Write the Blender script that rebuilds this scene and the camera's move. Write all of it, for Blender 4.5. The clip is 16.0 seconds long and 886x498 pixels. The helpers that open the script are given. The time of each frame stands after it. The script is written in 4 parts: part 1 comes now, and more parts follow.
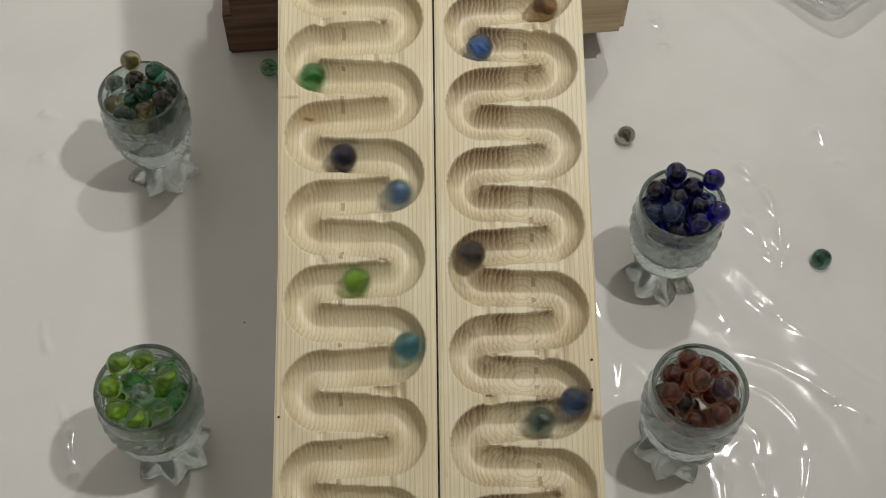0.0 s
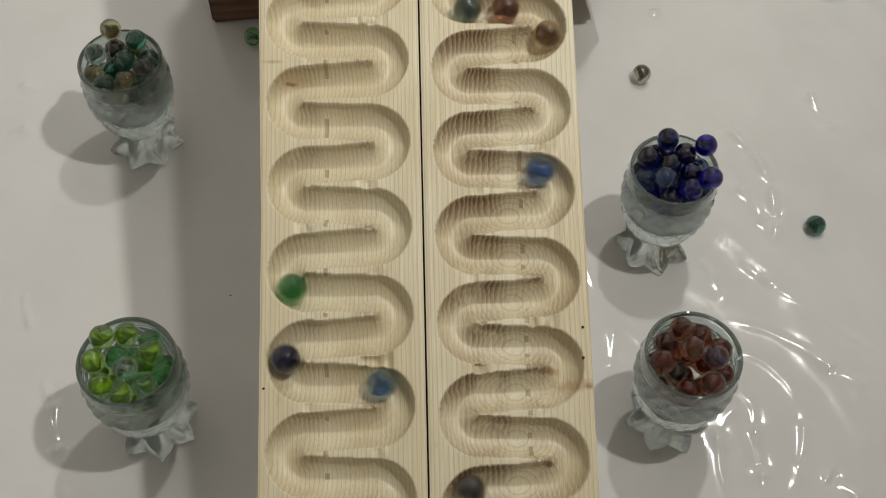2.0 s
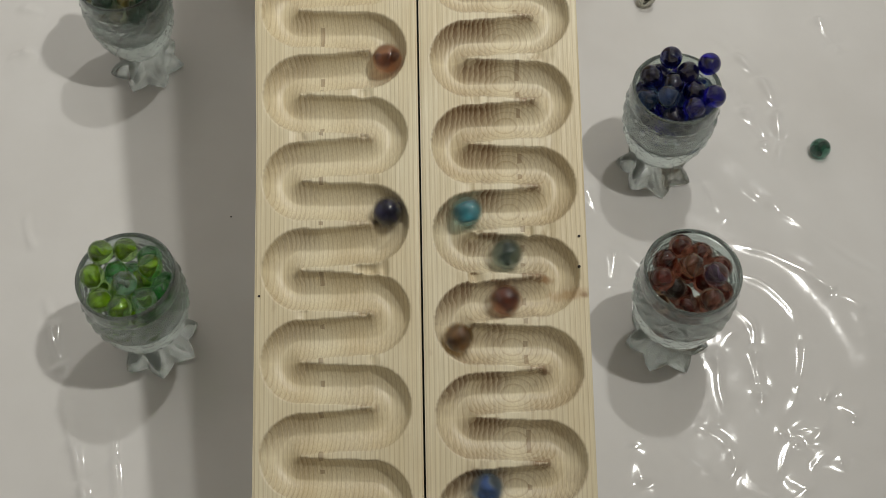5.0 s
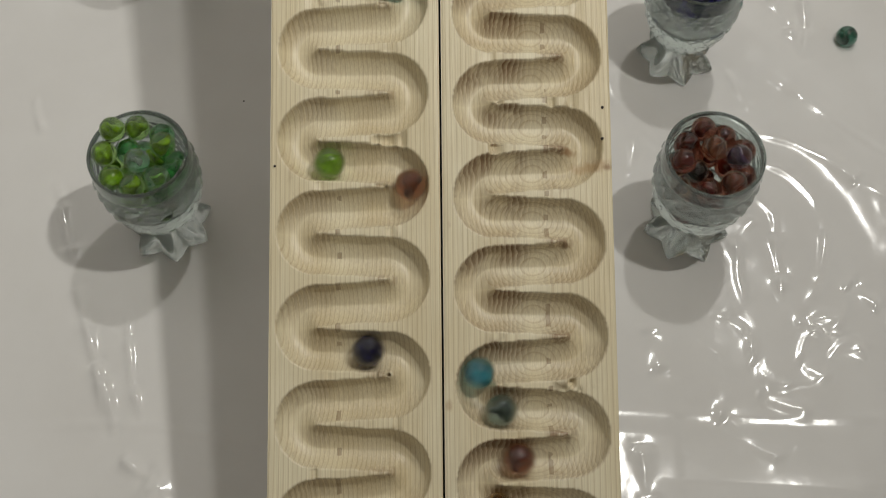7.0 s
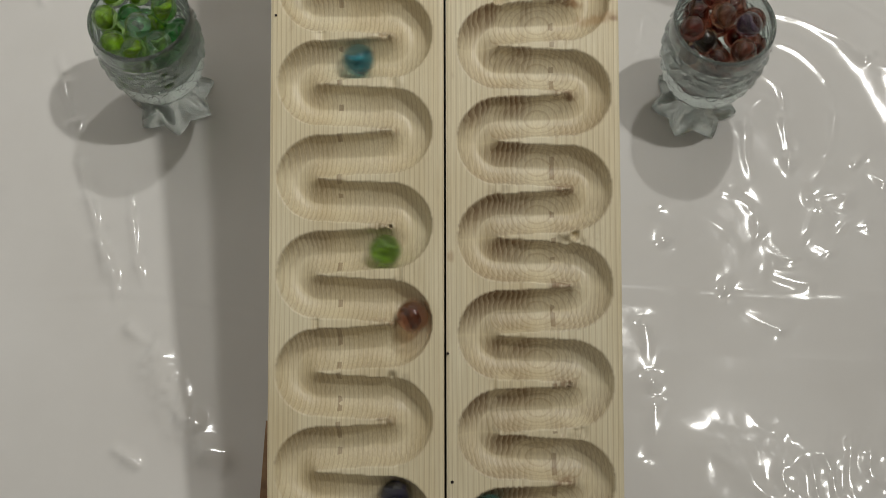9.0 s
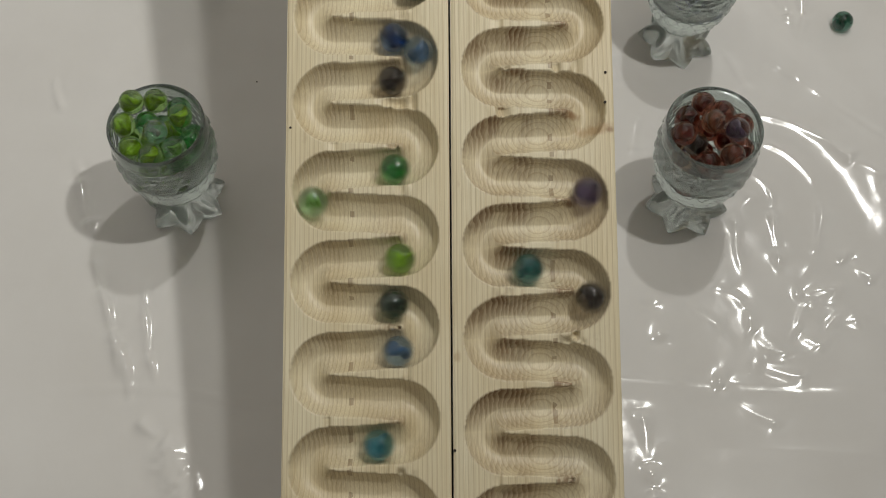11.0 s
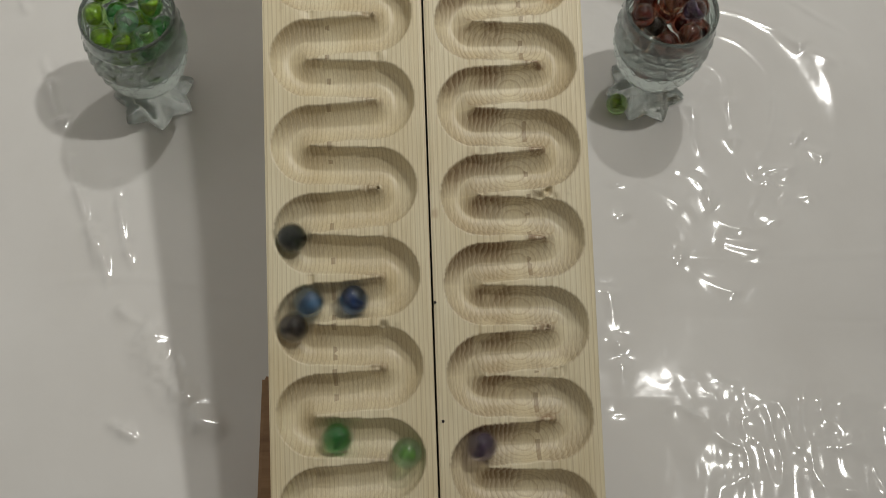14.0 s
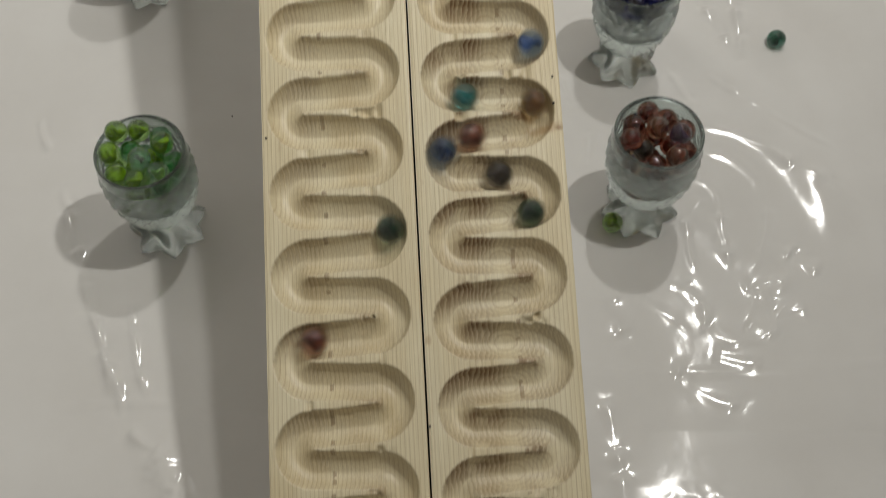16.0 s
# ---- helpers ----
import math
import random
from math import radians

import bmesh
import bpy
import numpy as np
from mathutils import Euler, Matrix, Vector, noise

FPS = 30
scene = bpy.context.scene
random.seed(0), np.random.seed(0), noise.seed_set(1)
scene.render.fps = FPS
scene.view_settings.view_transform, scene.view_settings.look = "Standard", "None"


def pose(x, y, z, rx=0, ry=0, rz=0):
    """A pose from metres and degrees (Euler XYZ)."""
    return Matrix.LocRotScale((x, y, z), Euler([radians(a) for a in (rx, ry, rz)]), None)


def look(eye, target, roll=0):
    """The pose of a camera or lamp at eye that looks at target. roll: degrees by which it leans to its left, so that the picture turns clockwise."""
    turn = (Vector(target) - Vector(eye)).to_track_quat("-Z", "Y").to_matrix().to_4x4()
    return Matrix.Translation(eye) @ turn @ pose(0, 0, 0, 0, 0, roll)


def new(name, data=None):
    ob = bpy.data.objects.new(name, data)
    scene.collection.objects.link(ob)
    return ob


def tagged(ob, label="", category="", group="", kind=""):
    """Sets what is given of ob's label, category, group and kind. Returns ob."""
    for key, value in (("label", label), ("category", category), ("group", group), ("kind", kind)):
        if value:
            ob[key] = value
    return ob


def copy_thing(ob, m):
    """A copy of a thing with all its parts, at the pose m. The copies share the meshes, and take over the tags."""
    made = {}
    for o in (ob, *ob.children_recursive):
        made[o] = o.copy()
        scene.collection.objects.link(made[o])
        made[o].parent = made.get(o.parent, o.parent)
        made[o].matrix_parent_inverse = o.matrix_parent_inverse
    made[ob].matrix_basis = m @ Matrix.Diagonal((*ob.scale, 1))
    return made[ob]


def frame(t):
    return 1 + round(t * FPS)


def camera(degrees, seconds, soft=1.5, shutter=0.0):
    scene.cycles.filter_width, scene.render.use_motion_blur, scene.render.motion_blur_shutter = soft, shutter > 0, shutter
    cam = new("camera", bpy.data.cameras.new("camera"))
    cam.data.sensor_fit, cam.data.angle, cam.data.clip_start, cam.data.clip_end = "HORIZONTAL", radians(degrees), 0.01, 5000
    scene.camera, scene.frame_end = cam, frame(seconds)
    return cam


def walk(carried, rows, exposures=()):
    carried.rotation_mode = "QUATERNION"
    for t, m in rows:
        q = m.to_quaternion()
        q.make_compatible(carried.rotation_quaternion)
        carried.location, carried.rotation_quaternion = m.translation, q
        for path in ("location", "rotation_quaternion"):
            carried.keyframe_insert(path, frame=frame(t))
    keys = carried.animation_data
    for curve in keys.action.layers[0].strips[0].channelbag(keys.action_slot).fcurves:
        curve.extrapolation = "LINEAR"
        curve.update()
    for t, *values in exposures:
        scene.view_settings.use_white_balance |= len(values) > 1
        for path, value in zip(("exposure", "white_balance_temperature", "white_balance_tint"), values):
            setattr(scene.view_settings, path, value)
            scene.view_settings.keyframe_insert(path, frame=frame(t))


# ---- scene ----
cam = camera(43.1, 16.0, soft=0.9, shutter=0.4)
PATH = [
    (0, (0.045, 0.056, 0.766), (0.01, 1.153, -0.906), 1.4),
    (0.5, (0.05, 0.058, 0.761), (0.028, 1.155, -0.911), 1.6),
    (1, (0.051, 0.06, 0.759), (0.031, 1.148, -0.919), 1.7),
    (1.5, (0.051, 0.061, 0.755), (0.031, 1.137, -0.931), 1.7),
    (2, (0.048, 0.059, 0.751), (0.028, 1.123, -0.943), 1.5),
    (2.5, (0.047, 0.055, 0.747), (0.016, 1.088, -0.965), 1.1),
    (3, (0.05, 0.046, 0.743), (0.011, 1.06, -0.981), 0.6),
    (5.5, (0.058, 0.038, 0.735), (0.02, 1.016, -1.009), 0.7),
    (6, (0.058, 0.033, 0.731), (0.018, 0.989, -1.025), 0.6),
    (6.5, (0.054, 0.028, 0.722), (0.014, 0.946, -1.055), 0.7),
    (7, (0.053, 0.022, 0.714), (0.008, 0.89, -1.087), 0.5),
    (7.5, (0.052, 0.017, 0.711), (-0.005, 0.848, -1.107), 0.3),
    (8, (0.054, 0.011, 0.699), (-0.006, 0.803, -1.136), 0.6),
    (8.5, (0.059, -0.002, 0.699), (-0.013, 0.762, -1.148), 0.2),
    (9, (0.059, -0.017, 0.691), (0.004, 0.754, -1.154), -0.1),
    (9.5, (0.043, -0.04, 0.716), (0.015, 0.814, -1.092), 0.9),
    (9.7, (0.037, -0.039, 0.721), (0.022, 0.853, -1.069), 1.8),
    (11.8, (0.059, -0.009, 0.72), (-0.009, 0.888, -1.066), -0.2),
    (12, (0.049, -0.018, 0.72), (0.003, 0.856, -1.078), 0.5),
    (12.5, (0.043, -0.04, 0.72), (0.04, 0.829, -1.081), 1.6),
    (13, (0.033, -0.058, 0.723), (0.074, 0.812, -1.078), 3.2),
    (13.5, (0.033, -0.072, 0.723), (0.095, 0.8, -1.076), 4.5),
    (14, (0.039, -0.082, 0.713), (0.084, 0.775, -1.093), 4.7),
    (14.5, (0.057, -0.1, 0.72), (0.046, 0.764, -1.084), 2.6),
    (15, (0.073, -0.107, 0.722), (0.023, 0.783, -1.068), -0.3),
    (15.5, (0.067, -0.1, 0.725), (0.027, 0.847, -1.036), -1.4),
    (16, (0.06, -0.079, 0.744), (0.045, 0.931, -0.983), -0.0),
]
walk(cam, [(t, look(eye, target, roll)) for t, eye, target, roll in PATH])

# ---------------------------------------------------------------- world, lamps
world = bpy.data.worlds.new("room_air")
scene.world = world
world.use_nodes = True
world.node_tree.nodes["Background"].inputs[0].default_value = (1.0, 0.98, 0.95, 1)
world.node_tree.nodes["Background"].inputs[1].default_value = 0.02


def shaded_lamp(name, place, aim, watts, width, colour):
    """A round lamp under a shade."""
    lamp = bpy.data.lights.new(name, "AREA")
    lamp.shape, lamp.size, lamp.energy, lamp.color = "DISK", width, watts, colour
    ob = new(name, lamp)
    ob.matrix_basis = look(place, aim)
    return ob


shaded_lamp("table_lamp", (0.52, 0.41, 1.38), (-1.30, 1.40, 0.90), 11.0, 0.060, (1.0, 0.98, 0.915))
shaded_lamp("ceiling_lamp", (0.415, 1.24, 2.05), (0.1, 1.60, 0.0), 9.0, 0.085, (1.0, 0.985, 0.93))

# ---------------------------------------------------------------- materials


def material(name):
    m = bpy.data.materials.new(name)
    m.use_nodes = True
    nt = m.node_tree
    return m, nt, nt.nodes["Principled BSDF"]


def node(nt, kind, *pairs):
    """A node of that kind, with (input, value or socket) pairs."""
    n = nt.nodes.new(kind)
    for key, value in pairs:
        if isinstance(value, bpy.types.NodeSocket):
            nt.links.new(value, n.inputs[key])
        else:
            n.inputs[key].default_value = value
    return n


def maths(nt, op, a, b=0.0):
    n = nt.nodes.new("ShaderNodeMath")
    n.operation = op
    for i, value in enumerate((a, b)):
        if isinstance(value, bpy.types.NodeSocket):
            nt.links.new(value, n.inputs[i])
        else:
            n.inputs[i].default_value = value
    return n.outputs[0]


def ramp(nt, fac, *stops):
    n = nt.nodes.new("ShaderNodeValToRGB")
    nt.links.new(fac, n.inputs[0])
    els = n.color_ramp.elements
    while len(els) < len(stops):
        els.new(0.5)
    for el, (at, colour) in zip(els, stops):
        el.position, el.color = at, (*colour, 1)
    return n.outputs[0]


def blend(nt, fac, a, b, how="MIX"):
    n = nt.nodes.new("ShaderNodeMix")
    n.data_type, n.blend_type = "RGBA", how
    for i, value in ((0, fac), (6, a), (7, b)):
        if isinstance(value, bpy.types.NodeSocket):
            nt.links.new(value, n.inputs[i])
        else:
            n.inputs[i].default_value = value
    return n.outputs[2]


def stretched(nt, scale):
    tc = nt.nodes.new("ShaderNodeTexCoord")
    mp = node(nt, "ShaderNodeMapping", ("Vector", tc.outputs["Object"]), ("Scale", scale))
    return mp.outputs[0]


def noise_of(nt, scale, size=1.0, detail=3.0, rough=0.55):
    n = node(nt, "ShaderNodeTexNoise", ("Vector", stretched(nt, scale)), ("Scale", size), ("Detail", detail), ("Roughness", rough))
    return n.outputs["Fac"]


def bumped(nt, bsdf, height, strength, distance):
    b = node(nt, "ShaderNodeBump", ("Height", height), ("Strength", strength), ("Distance", distance))
    nt.links.new(b.outputs[0], bsdf.inputs["Normal"])


def pine(name, heart_u, heart_n, spacing, pale, late, dirt, torn, middle_u, tips, streak_u=None, knots=()):
    """Softwood sawn round a heart line that runs along the board: growth rings are real shells, cut open by the grooves."""
    m, nt, bsdf = material(name)
    tc = nt.nodes.new("ShaderNodeTexCoord")
    xyz = node(nt, "ShaderNodeSeparateXYZ", ("Vector", tc.outputs["Object"]))
    wander = maths(nt, "MULTIPLY", maths(nt, "SUBTRACT", noise_of(nt, (25, 3.5, 25), 1, 2), 0.5), 0.004)
    du = maths(nt, "ADD", maths(nt, "SUBTRACT", xyz.outputs[0], heart_u), wander)
    dn = maths(nt, "SUBTRACT", xyz.outputs[2], heart_n)
    r = maths(nt, "SQRT", maths(nt, "ADD", maths(nt, "MULTIPLY", du, du), maths(nt, "MULTIPLY", dn, dn)))
    r = maths(nt, "ADD", r, maths(nt, "MULTIPLY", noise_of(nt, (140, 8, 140), 1, 2), 0.0007))
    phase = maths(nt, "FRACT", maths(nt, "DIVIDE", r, spacing))
    rings = ramp(nt, phase, (0.0, pale), (0.62, tuple(0.94 * p + 0.06 * q for p, q in zip(pale, late))), (0.88, late), (0.97, pale))
    fibre = noise_of(nt, (1400, 22, 1400), 1, 3, 0.6)
    colour = blend(nt, 0.26, rings, ramp(nt, fibre, (0.32, (0.50, 0.45, 0.38)), (0.62, (1, 1, 1))), "MULTIPLY")
    patches = noise_of(nt, (30, 9, 30), 1, 4)
    colour = blend(nt, 0.8, colour, ramp(nt, patches, (0.33, (0.86, 0.80, 0.70)), (0.62, (1, 1, 1))), "MULTIPLY")
    stains = noise_of(nt, (55, 26, 55), 1, 5, 0.62)
    colour = blend(nt, ramp(nt, stains, (0.66, (0, 0, 0)), (0.80, (dirt, dirt, dirt))), colour, (0.34, 0.20, 0.10, 1))
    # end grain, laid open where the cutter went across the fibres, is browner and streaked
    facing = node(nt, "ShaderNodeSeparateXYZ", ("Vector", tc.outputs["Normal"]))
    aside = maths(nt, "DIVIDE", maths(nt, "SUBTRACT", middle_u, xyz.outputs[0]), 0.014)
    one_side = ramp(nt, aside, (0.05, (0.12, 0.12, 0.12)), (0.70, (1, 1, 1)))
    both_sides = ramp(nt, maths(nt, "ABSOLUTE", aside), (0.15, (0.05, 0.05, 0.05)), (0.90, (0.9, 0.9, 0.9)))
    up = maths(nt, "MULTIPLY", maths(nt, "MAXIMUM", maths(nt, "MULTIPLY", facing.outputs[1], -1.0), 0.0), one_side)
    # brown on the lower walls also stands in for shadow of the torn teeth
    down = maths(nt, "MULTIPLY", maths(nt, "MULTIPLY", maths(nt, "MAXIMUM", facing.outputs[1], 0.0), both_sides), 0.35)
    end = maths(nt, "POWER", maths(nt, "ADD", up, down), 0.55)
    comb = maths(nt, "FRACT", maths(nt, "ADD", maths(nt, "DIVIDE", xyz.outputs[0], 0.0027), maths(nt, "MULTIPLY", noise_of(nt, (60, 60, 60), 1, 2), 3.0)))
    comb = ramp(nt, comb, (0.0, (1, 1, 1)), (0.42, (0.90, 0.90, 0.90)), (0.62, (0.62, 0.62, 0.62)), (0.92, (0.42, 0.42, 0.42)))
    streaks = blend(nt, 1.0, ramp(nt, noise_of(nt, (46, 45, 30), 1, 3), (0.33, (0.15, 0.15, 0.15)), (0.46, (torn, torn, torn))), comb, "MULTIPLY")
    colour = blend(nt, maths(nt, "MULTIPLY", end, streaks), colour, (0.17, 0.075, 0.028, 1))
    if streak_u is not None:
        near = maths(nt, "LESS_THAN", maths(nt, "ABSOLUTE", maths(nt, "SUBTRACT", xyz.outputs[0], streak_u)), 0.0012)
        dash = maths(nt, "GREATER_THAN", noise_of(nt, (20, 110, 20), 1, 1), 0.56)
        colour = blend(nt, maths(nt, "MULTIPLY", maths(nt, "MULTIPLY", near, dash), 0.52), colour, (0.22, 0.13, 0.07, 1))
    ragged = maths(nt, "MULTIPLY", maths(nt, "SUBTRACT", noise_of(nt, (330, 160, 330), 1, 3), 0.5), 1.3)
    # scorched, splintered tips of the tongues, one to every second pass
    tip_u, tip_v, burnt = tips
    a = maths(nt, "DIVIDE", maths(nt, "SUBTRACT", xyz.outputs[0], tip_u - 0.002), 0.0085)
    turn = maths(nt, "FRACT", maths(nt, "ADD", maths(nt, "DIVIDE", maths(nt, "SUBTRACT", xyz.outputs[1], tip_v), 0.0489), 0.5))
    b = maths(nt, "DIVIDE", maths(nt, "SUBTRACT", turn, 0.5), 0.065)
    d = maths(nt, "SQRT", maths(nt, "ADD", maths(nt, "MULTIPLY", a, a), maths(nt, "MULTIPLY", b, b)))
    d = maths(nt, "ADD", maths(nt, "MULTIPLY", d, 0.5), maths(nt, "MULTIPLY", ragged, 0.55))
    marked = blend(nt, 1.0, ramp(nt, d, (0.20, (burnt,) * 3), (0.58, (0, 0, 0))), ramp(nt, noise_of(nt, (520, 60, 300), 1, 3), (0.40, (0.1, 0.1, 0.1)), (0.56, (1, 1, 1))), "MULTIPLY")
    colour = blend(nt, marked, colour, (0.20, 0.095, 0.04, 1))
    for ku, kv, ru, rv, share, tone in knots:
        a = maths(nt, "DIVIDE", maths(nt, "SUBTRACT", xyz.outputs[0], ku), ru)
        b = maths(nt, "DIVIDE", maths(nt, "SUBTRACT", xyz.outputs[1], kv), rv)
        d = maths(nt, "SQRT", maths(nt, "ADD", maths(nt, "MULTIPLY", a, a), maths(nt, "MULTIPLY", b, b)))
        d = maths(nt, "MULTIPLY", maths(nt, "ADD", d, ragged), 0.5)
        colour = blend(nt, ramp(nt, d, (0.22, (share, share, share)), (0.62, (0, 0, 0))), colour, (*tone, 1))
    nt.links.new(colour, bsdf.inputs["Base Color"])
    bsdf.inputs["Roughness"].default_value = 0.40
    bsdf.inputs["Specular IOR Level"].default_value = 0.5
    bumped(nt, bsdf, maths(nt, "ADD", maths(nt, "MULTIPLY", phase, 0.15), fibre), 0.22, 0.0006)
    return m


def plain(name, colour, rough=0.6, grain=60, spread=0.15, bump=0.1, metal=0.0):
    m, nt, bsdf = material(name)
    n = noise_of(nt, (grain,) * 3, 1, 4)
    low, high = (tuple(max(0, c * k) for c in colour) for k in (1 - spread, 1 + spread))
    nt.links.new(ramp(nt, n, (0.3, low), (0.7, high)), bsdf.inputs["Base Color"])
    bsdf.inputs["Roughness"].default_value, bsdf.inputs["Metallic"].default_value = rough, metal
    bumped(nt, bsdf, n, bump, 0.001)
    return m


def stained_wood(name, dark, light):
    m, nt, bsdf = material(name)
    grain = noise_of(nt, (6, 140, 140), 1, 5, 0.65)
    nt.links.new(ramp(nt, grain, (0.32, dark), (0.68, light)), bsdf.inputs["Base Color"])
    bsdf.inputs["Roughness"].default_value = 0.48
    bumped(nt, bsdf, grain, 0.3, 0.001)
    return m


def vinyl():
    m, nt, bsdf = material("white_vinyl")
    stain = noise_of(nt, (9, 9, 9), 1, 4)
    nt.links.new(ramp(nt, stain, (0.3, (0.70, 0.685, 0.665)), (0.7, (0.76, 0.75, 0.735))), bsdf.inputs["Base Color"])
    bsdf.inputs["Roughness"].default_value = 0.118
    bsdf.inputs["Specular IOR Level"].default_value = 0.5
    soft = noise_of(nt, (26, 20, 26), 1, 3)
    fine = noise_of(nt, (240, 220, 240), 1, 2)
    bumped(nt, bsdf, maths(nt, "ADD", soft, maths(nt, "MULTIPLY", fine, 0.04)), 0.14, 0.003)
    return m


def clear_glass(name, tint, see_through, coat=1.0, rough=0.0, ior=1.5, shine=0.15):
    """Glass; part of the light goes straight through, as it does through thin and round glass."""
    m, nt, bsdf = material(name)
    bsdf.inputs["Base Color"].default_value = (*tint, 1)
    bsdf.inputs["Transmission Weight"].default_value = 1.0
    bsdf.inputs["Roughness"].default_value = rough
    bsdf.inputs["IOR"].default_value = ior
    bsdf.inputs["Coat Weight"].default_value = coat
    bsdf.inputs["Coat IOR"].default_value = 1.55
    bsdf.inputs["Coat Roughness"].default_value = shine
    thin = node(nt, "ShaderNodeBsdfTransparent", ("Color", (*tint, 1)))
    mix = node(nt, "ShaderNodeMixShader", ("Fac", see_through))
    nt.links.new(bsdf.outputs[0], mix.inputs[1])
    nt.links.new(thin.outputs[0], mix.inputs[2])
    nt.links.new(mix.outputs[0], nt.nodes["Material Output"].inputs["Surface"])
    return m


# name: glass tint, colour of the swirl inside, size of the swirl, words
PALETTE = {
    "green": ((0.45, 0.80, 0.48), (0.03, 0.24, 0.05), 0.62, "green"),
    "lime": ((0.68, 0.88, 0.42), (0.27, 0.40, 0.01), 0.74, "yellow-green"),
    "pale_green": ((0.74, 0.90, 0.72), (0.20, 0.38, 0.08), 0.50, "pale clear green"),
    "cyan": ((0.56, 0.86, 0.90), (0.04, 0.26, 0.32), 0.76, "cyan"),
    "pale_teal": ((0.72, 0.86, 0.86), (0.09, 0.20, 0.20), 0.62, "pale grey teal"),
    "teal": ((0.46, 0.74, 0.74), (0.02, 0.17, 0.17), 0.74, "teal"),
    "pale_blue": ((0.70, 0.82, 0.92), (0.07, 0.16, 0.28), 0.68, "pale blue"),
    "steel_blue": ((0.60, 0.74, 0.92), (0.06, 0.15, 0.38), 0.74, "steel blue"),
    "blue": ((0.30, 0.48, 0.72), (0.008, 0.05, 0.14), 0.80, "blue"),
    "cobalt": ((0.03, 0.02, 0.66), (0.004, 0.0, 0.22), 0.80, "cobalt blue"),
    "deep_blue": ((0.03, 0.045, 0.36), (0.001, 0.002, 0.05), 0.66, "deep blue"),
    "navy": ((0.09, 0.085, 0.36), (0.006, 0.005, 0.10), 0.90, "navy blue"),
    "smoke": ((0.52, 0.47, 0.42), (0.032, 0.024, 0.019), 0.74, "smoky dark grey"),
    "bottle": ((0.40, 0.56, 0.48), (0.01, 0.045, 0.025), 0.80, "dark bottle green"),
    "black_green": ((0.32, 0.40, 0.34), (0.006, 0.02, 0.012), 0.84, "blackish green"),
    "sea_green": ((0.22, 0.55, 0.44), (0.005, 0.11, 0.08), 0.82, "sea green"),
    "grey_green": ((0.64, 0.73, 0.70), (0.06, 0.095, 0.08), 0.66, "grey green"),
    "amber": ((0.84, 0.70, 0.48), (0.16, 0.078, 0.025), 0.74, "amber brown"),
    "red_brown": ((0.80, 0.56, 0.44), (0.14, 0.035, 0.015), 0.74, "red brown"),
    "orange_red": ((0.82, 0.56, 0.40), (0.18, 0.065, 0.02), 0.72, "orange red"),
    "ruby": ((0.60, 0.25, 0.18), (0.13, 0.015, 0.01), 0.62, "ruby red"),
    "mauve": ((0.70, 0.64, 0.74), (0.10, 0.06, 0.12), 0.74, "mauve grey"),
    "olive": ((0.72, 0.70, 0.48), (0.15, 0.12, 0.04), 0.74, "olive yellow"),
    "grey_olive": ((0.66, 0.66, 0.57), (0.10, 0.095, 0.065), 0.70, "greyish olive"),
    "clear": ((0.86, 0.92, 0.92), (0.30, 0.36, 0.30), 0.40, "clear"),
}
GLASS = {k: clear_glass(k + "_glass", tuple(c ** 1.25 for c in v[0]), 0.12, 0.9, shine=0.085) for k, v in PALETTE.items()}
SWIRL = {k: plain(k + "_swirl", v[1], 0.35, 300, 0.5, 0.0) for k, v in PALETTE.items()}
CUP_GLASS = clear_glass("pressed_glass", (0.68, 0.755, 0.735), 0.10, 0.2, rough=0.02, ior=1.5, shine=0.05)
FOOT_GLASS = clear_glass("foot_glass", (0.79, 0.84, 0.83), 0.20, 0.3, rough=0.02, ior=1.42, shine=0.05)
DISH_GLASS = clear_glass("dish_glass", (0.96, 0.97, 0.965), 0.45, 0.3, shine=0.03)
KNOTS_LEFT = ((-0.0705, 0.5077, 0.0100, 0.0060, 0.55, (0.50, 0.33, 0.15)), (-0.0740, 0.5065, 0.0030, 0.0012, 0.80, (0.22, 0.12, 0.05)), (-0.0840, 0.5170, 0.0060, 0.0012, 0.50, (0.36, 0.23, 0.11)))
KNOTS_RIGHT = ((0.0790, 0.3300, 0.0120, 0.0034, 0.60, (0.42, 0.26, 0.12)), (0.0862, 0.3292, 0.0024, 0.0018, 0.70, (0.26, 0.14, 0.06)), (0.0667, 0.3386, 0.0040, 0.0024, 0.75, (0.30, 0.16, 0.07)), (0.0640, 0.2890, 0.0022, 0.0016, 0.80, (0.18, 0.10, 0.05)),
               (0.0030, 0.2080, 0.0022, 0.0030, 0.45, (0.40, 0.25, 0.12)))
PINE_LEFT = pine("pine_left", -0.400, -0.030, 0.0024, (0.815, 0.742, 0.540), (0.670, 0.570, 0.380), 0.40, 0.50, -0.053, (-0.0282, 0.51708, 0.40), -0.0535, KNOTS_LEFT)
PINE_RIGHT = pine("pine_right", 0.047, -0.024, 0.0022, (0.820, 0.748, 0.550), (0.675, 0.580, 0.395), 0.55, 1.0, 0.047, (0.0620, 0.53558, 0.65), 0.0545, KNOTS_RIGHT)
VINYL = vinyl()
DARK_WOOD = stained_wood("dark_wood", (0.07, 0.035, 0.020), (0.25, 0.135, 0.080))
BROWN_WOOD = stained_wood("brown_wood", (0.16, 0.085, 0.04), (0.30, 0.17, 0.085))
BLOCK_WOOD = stained_wood("block_wood", (0.24, 0.13, 0.065), (0.40, 0.24, 0.125))
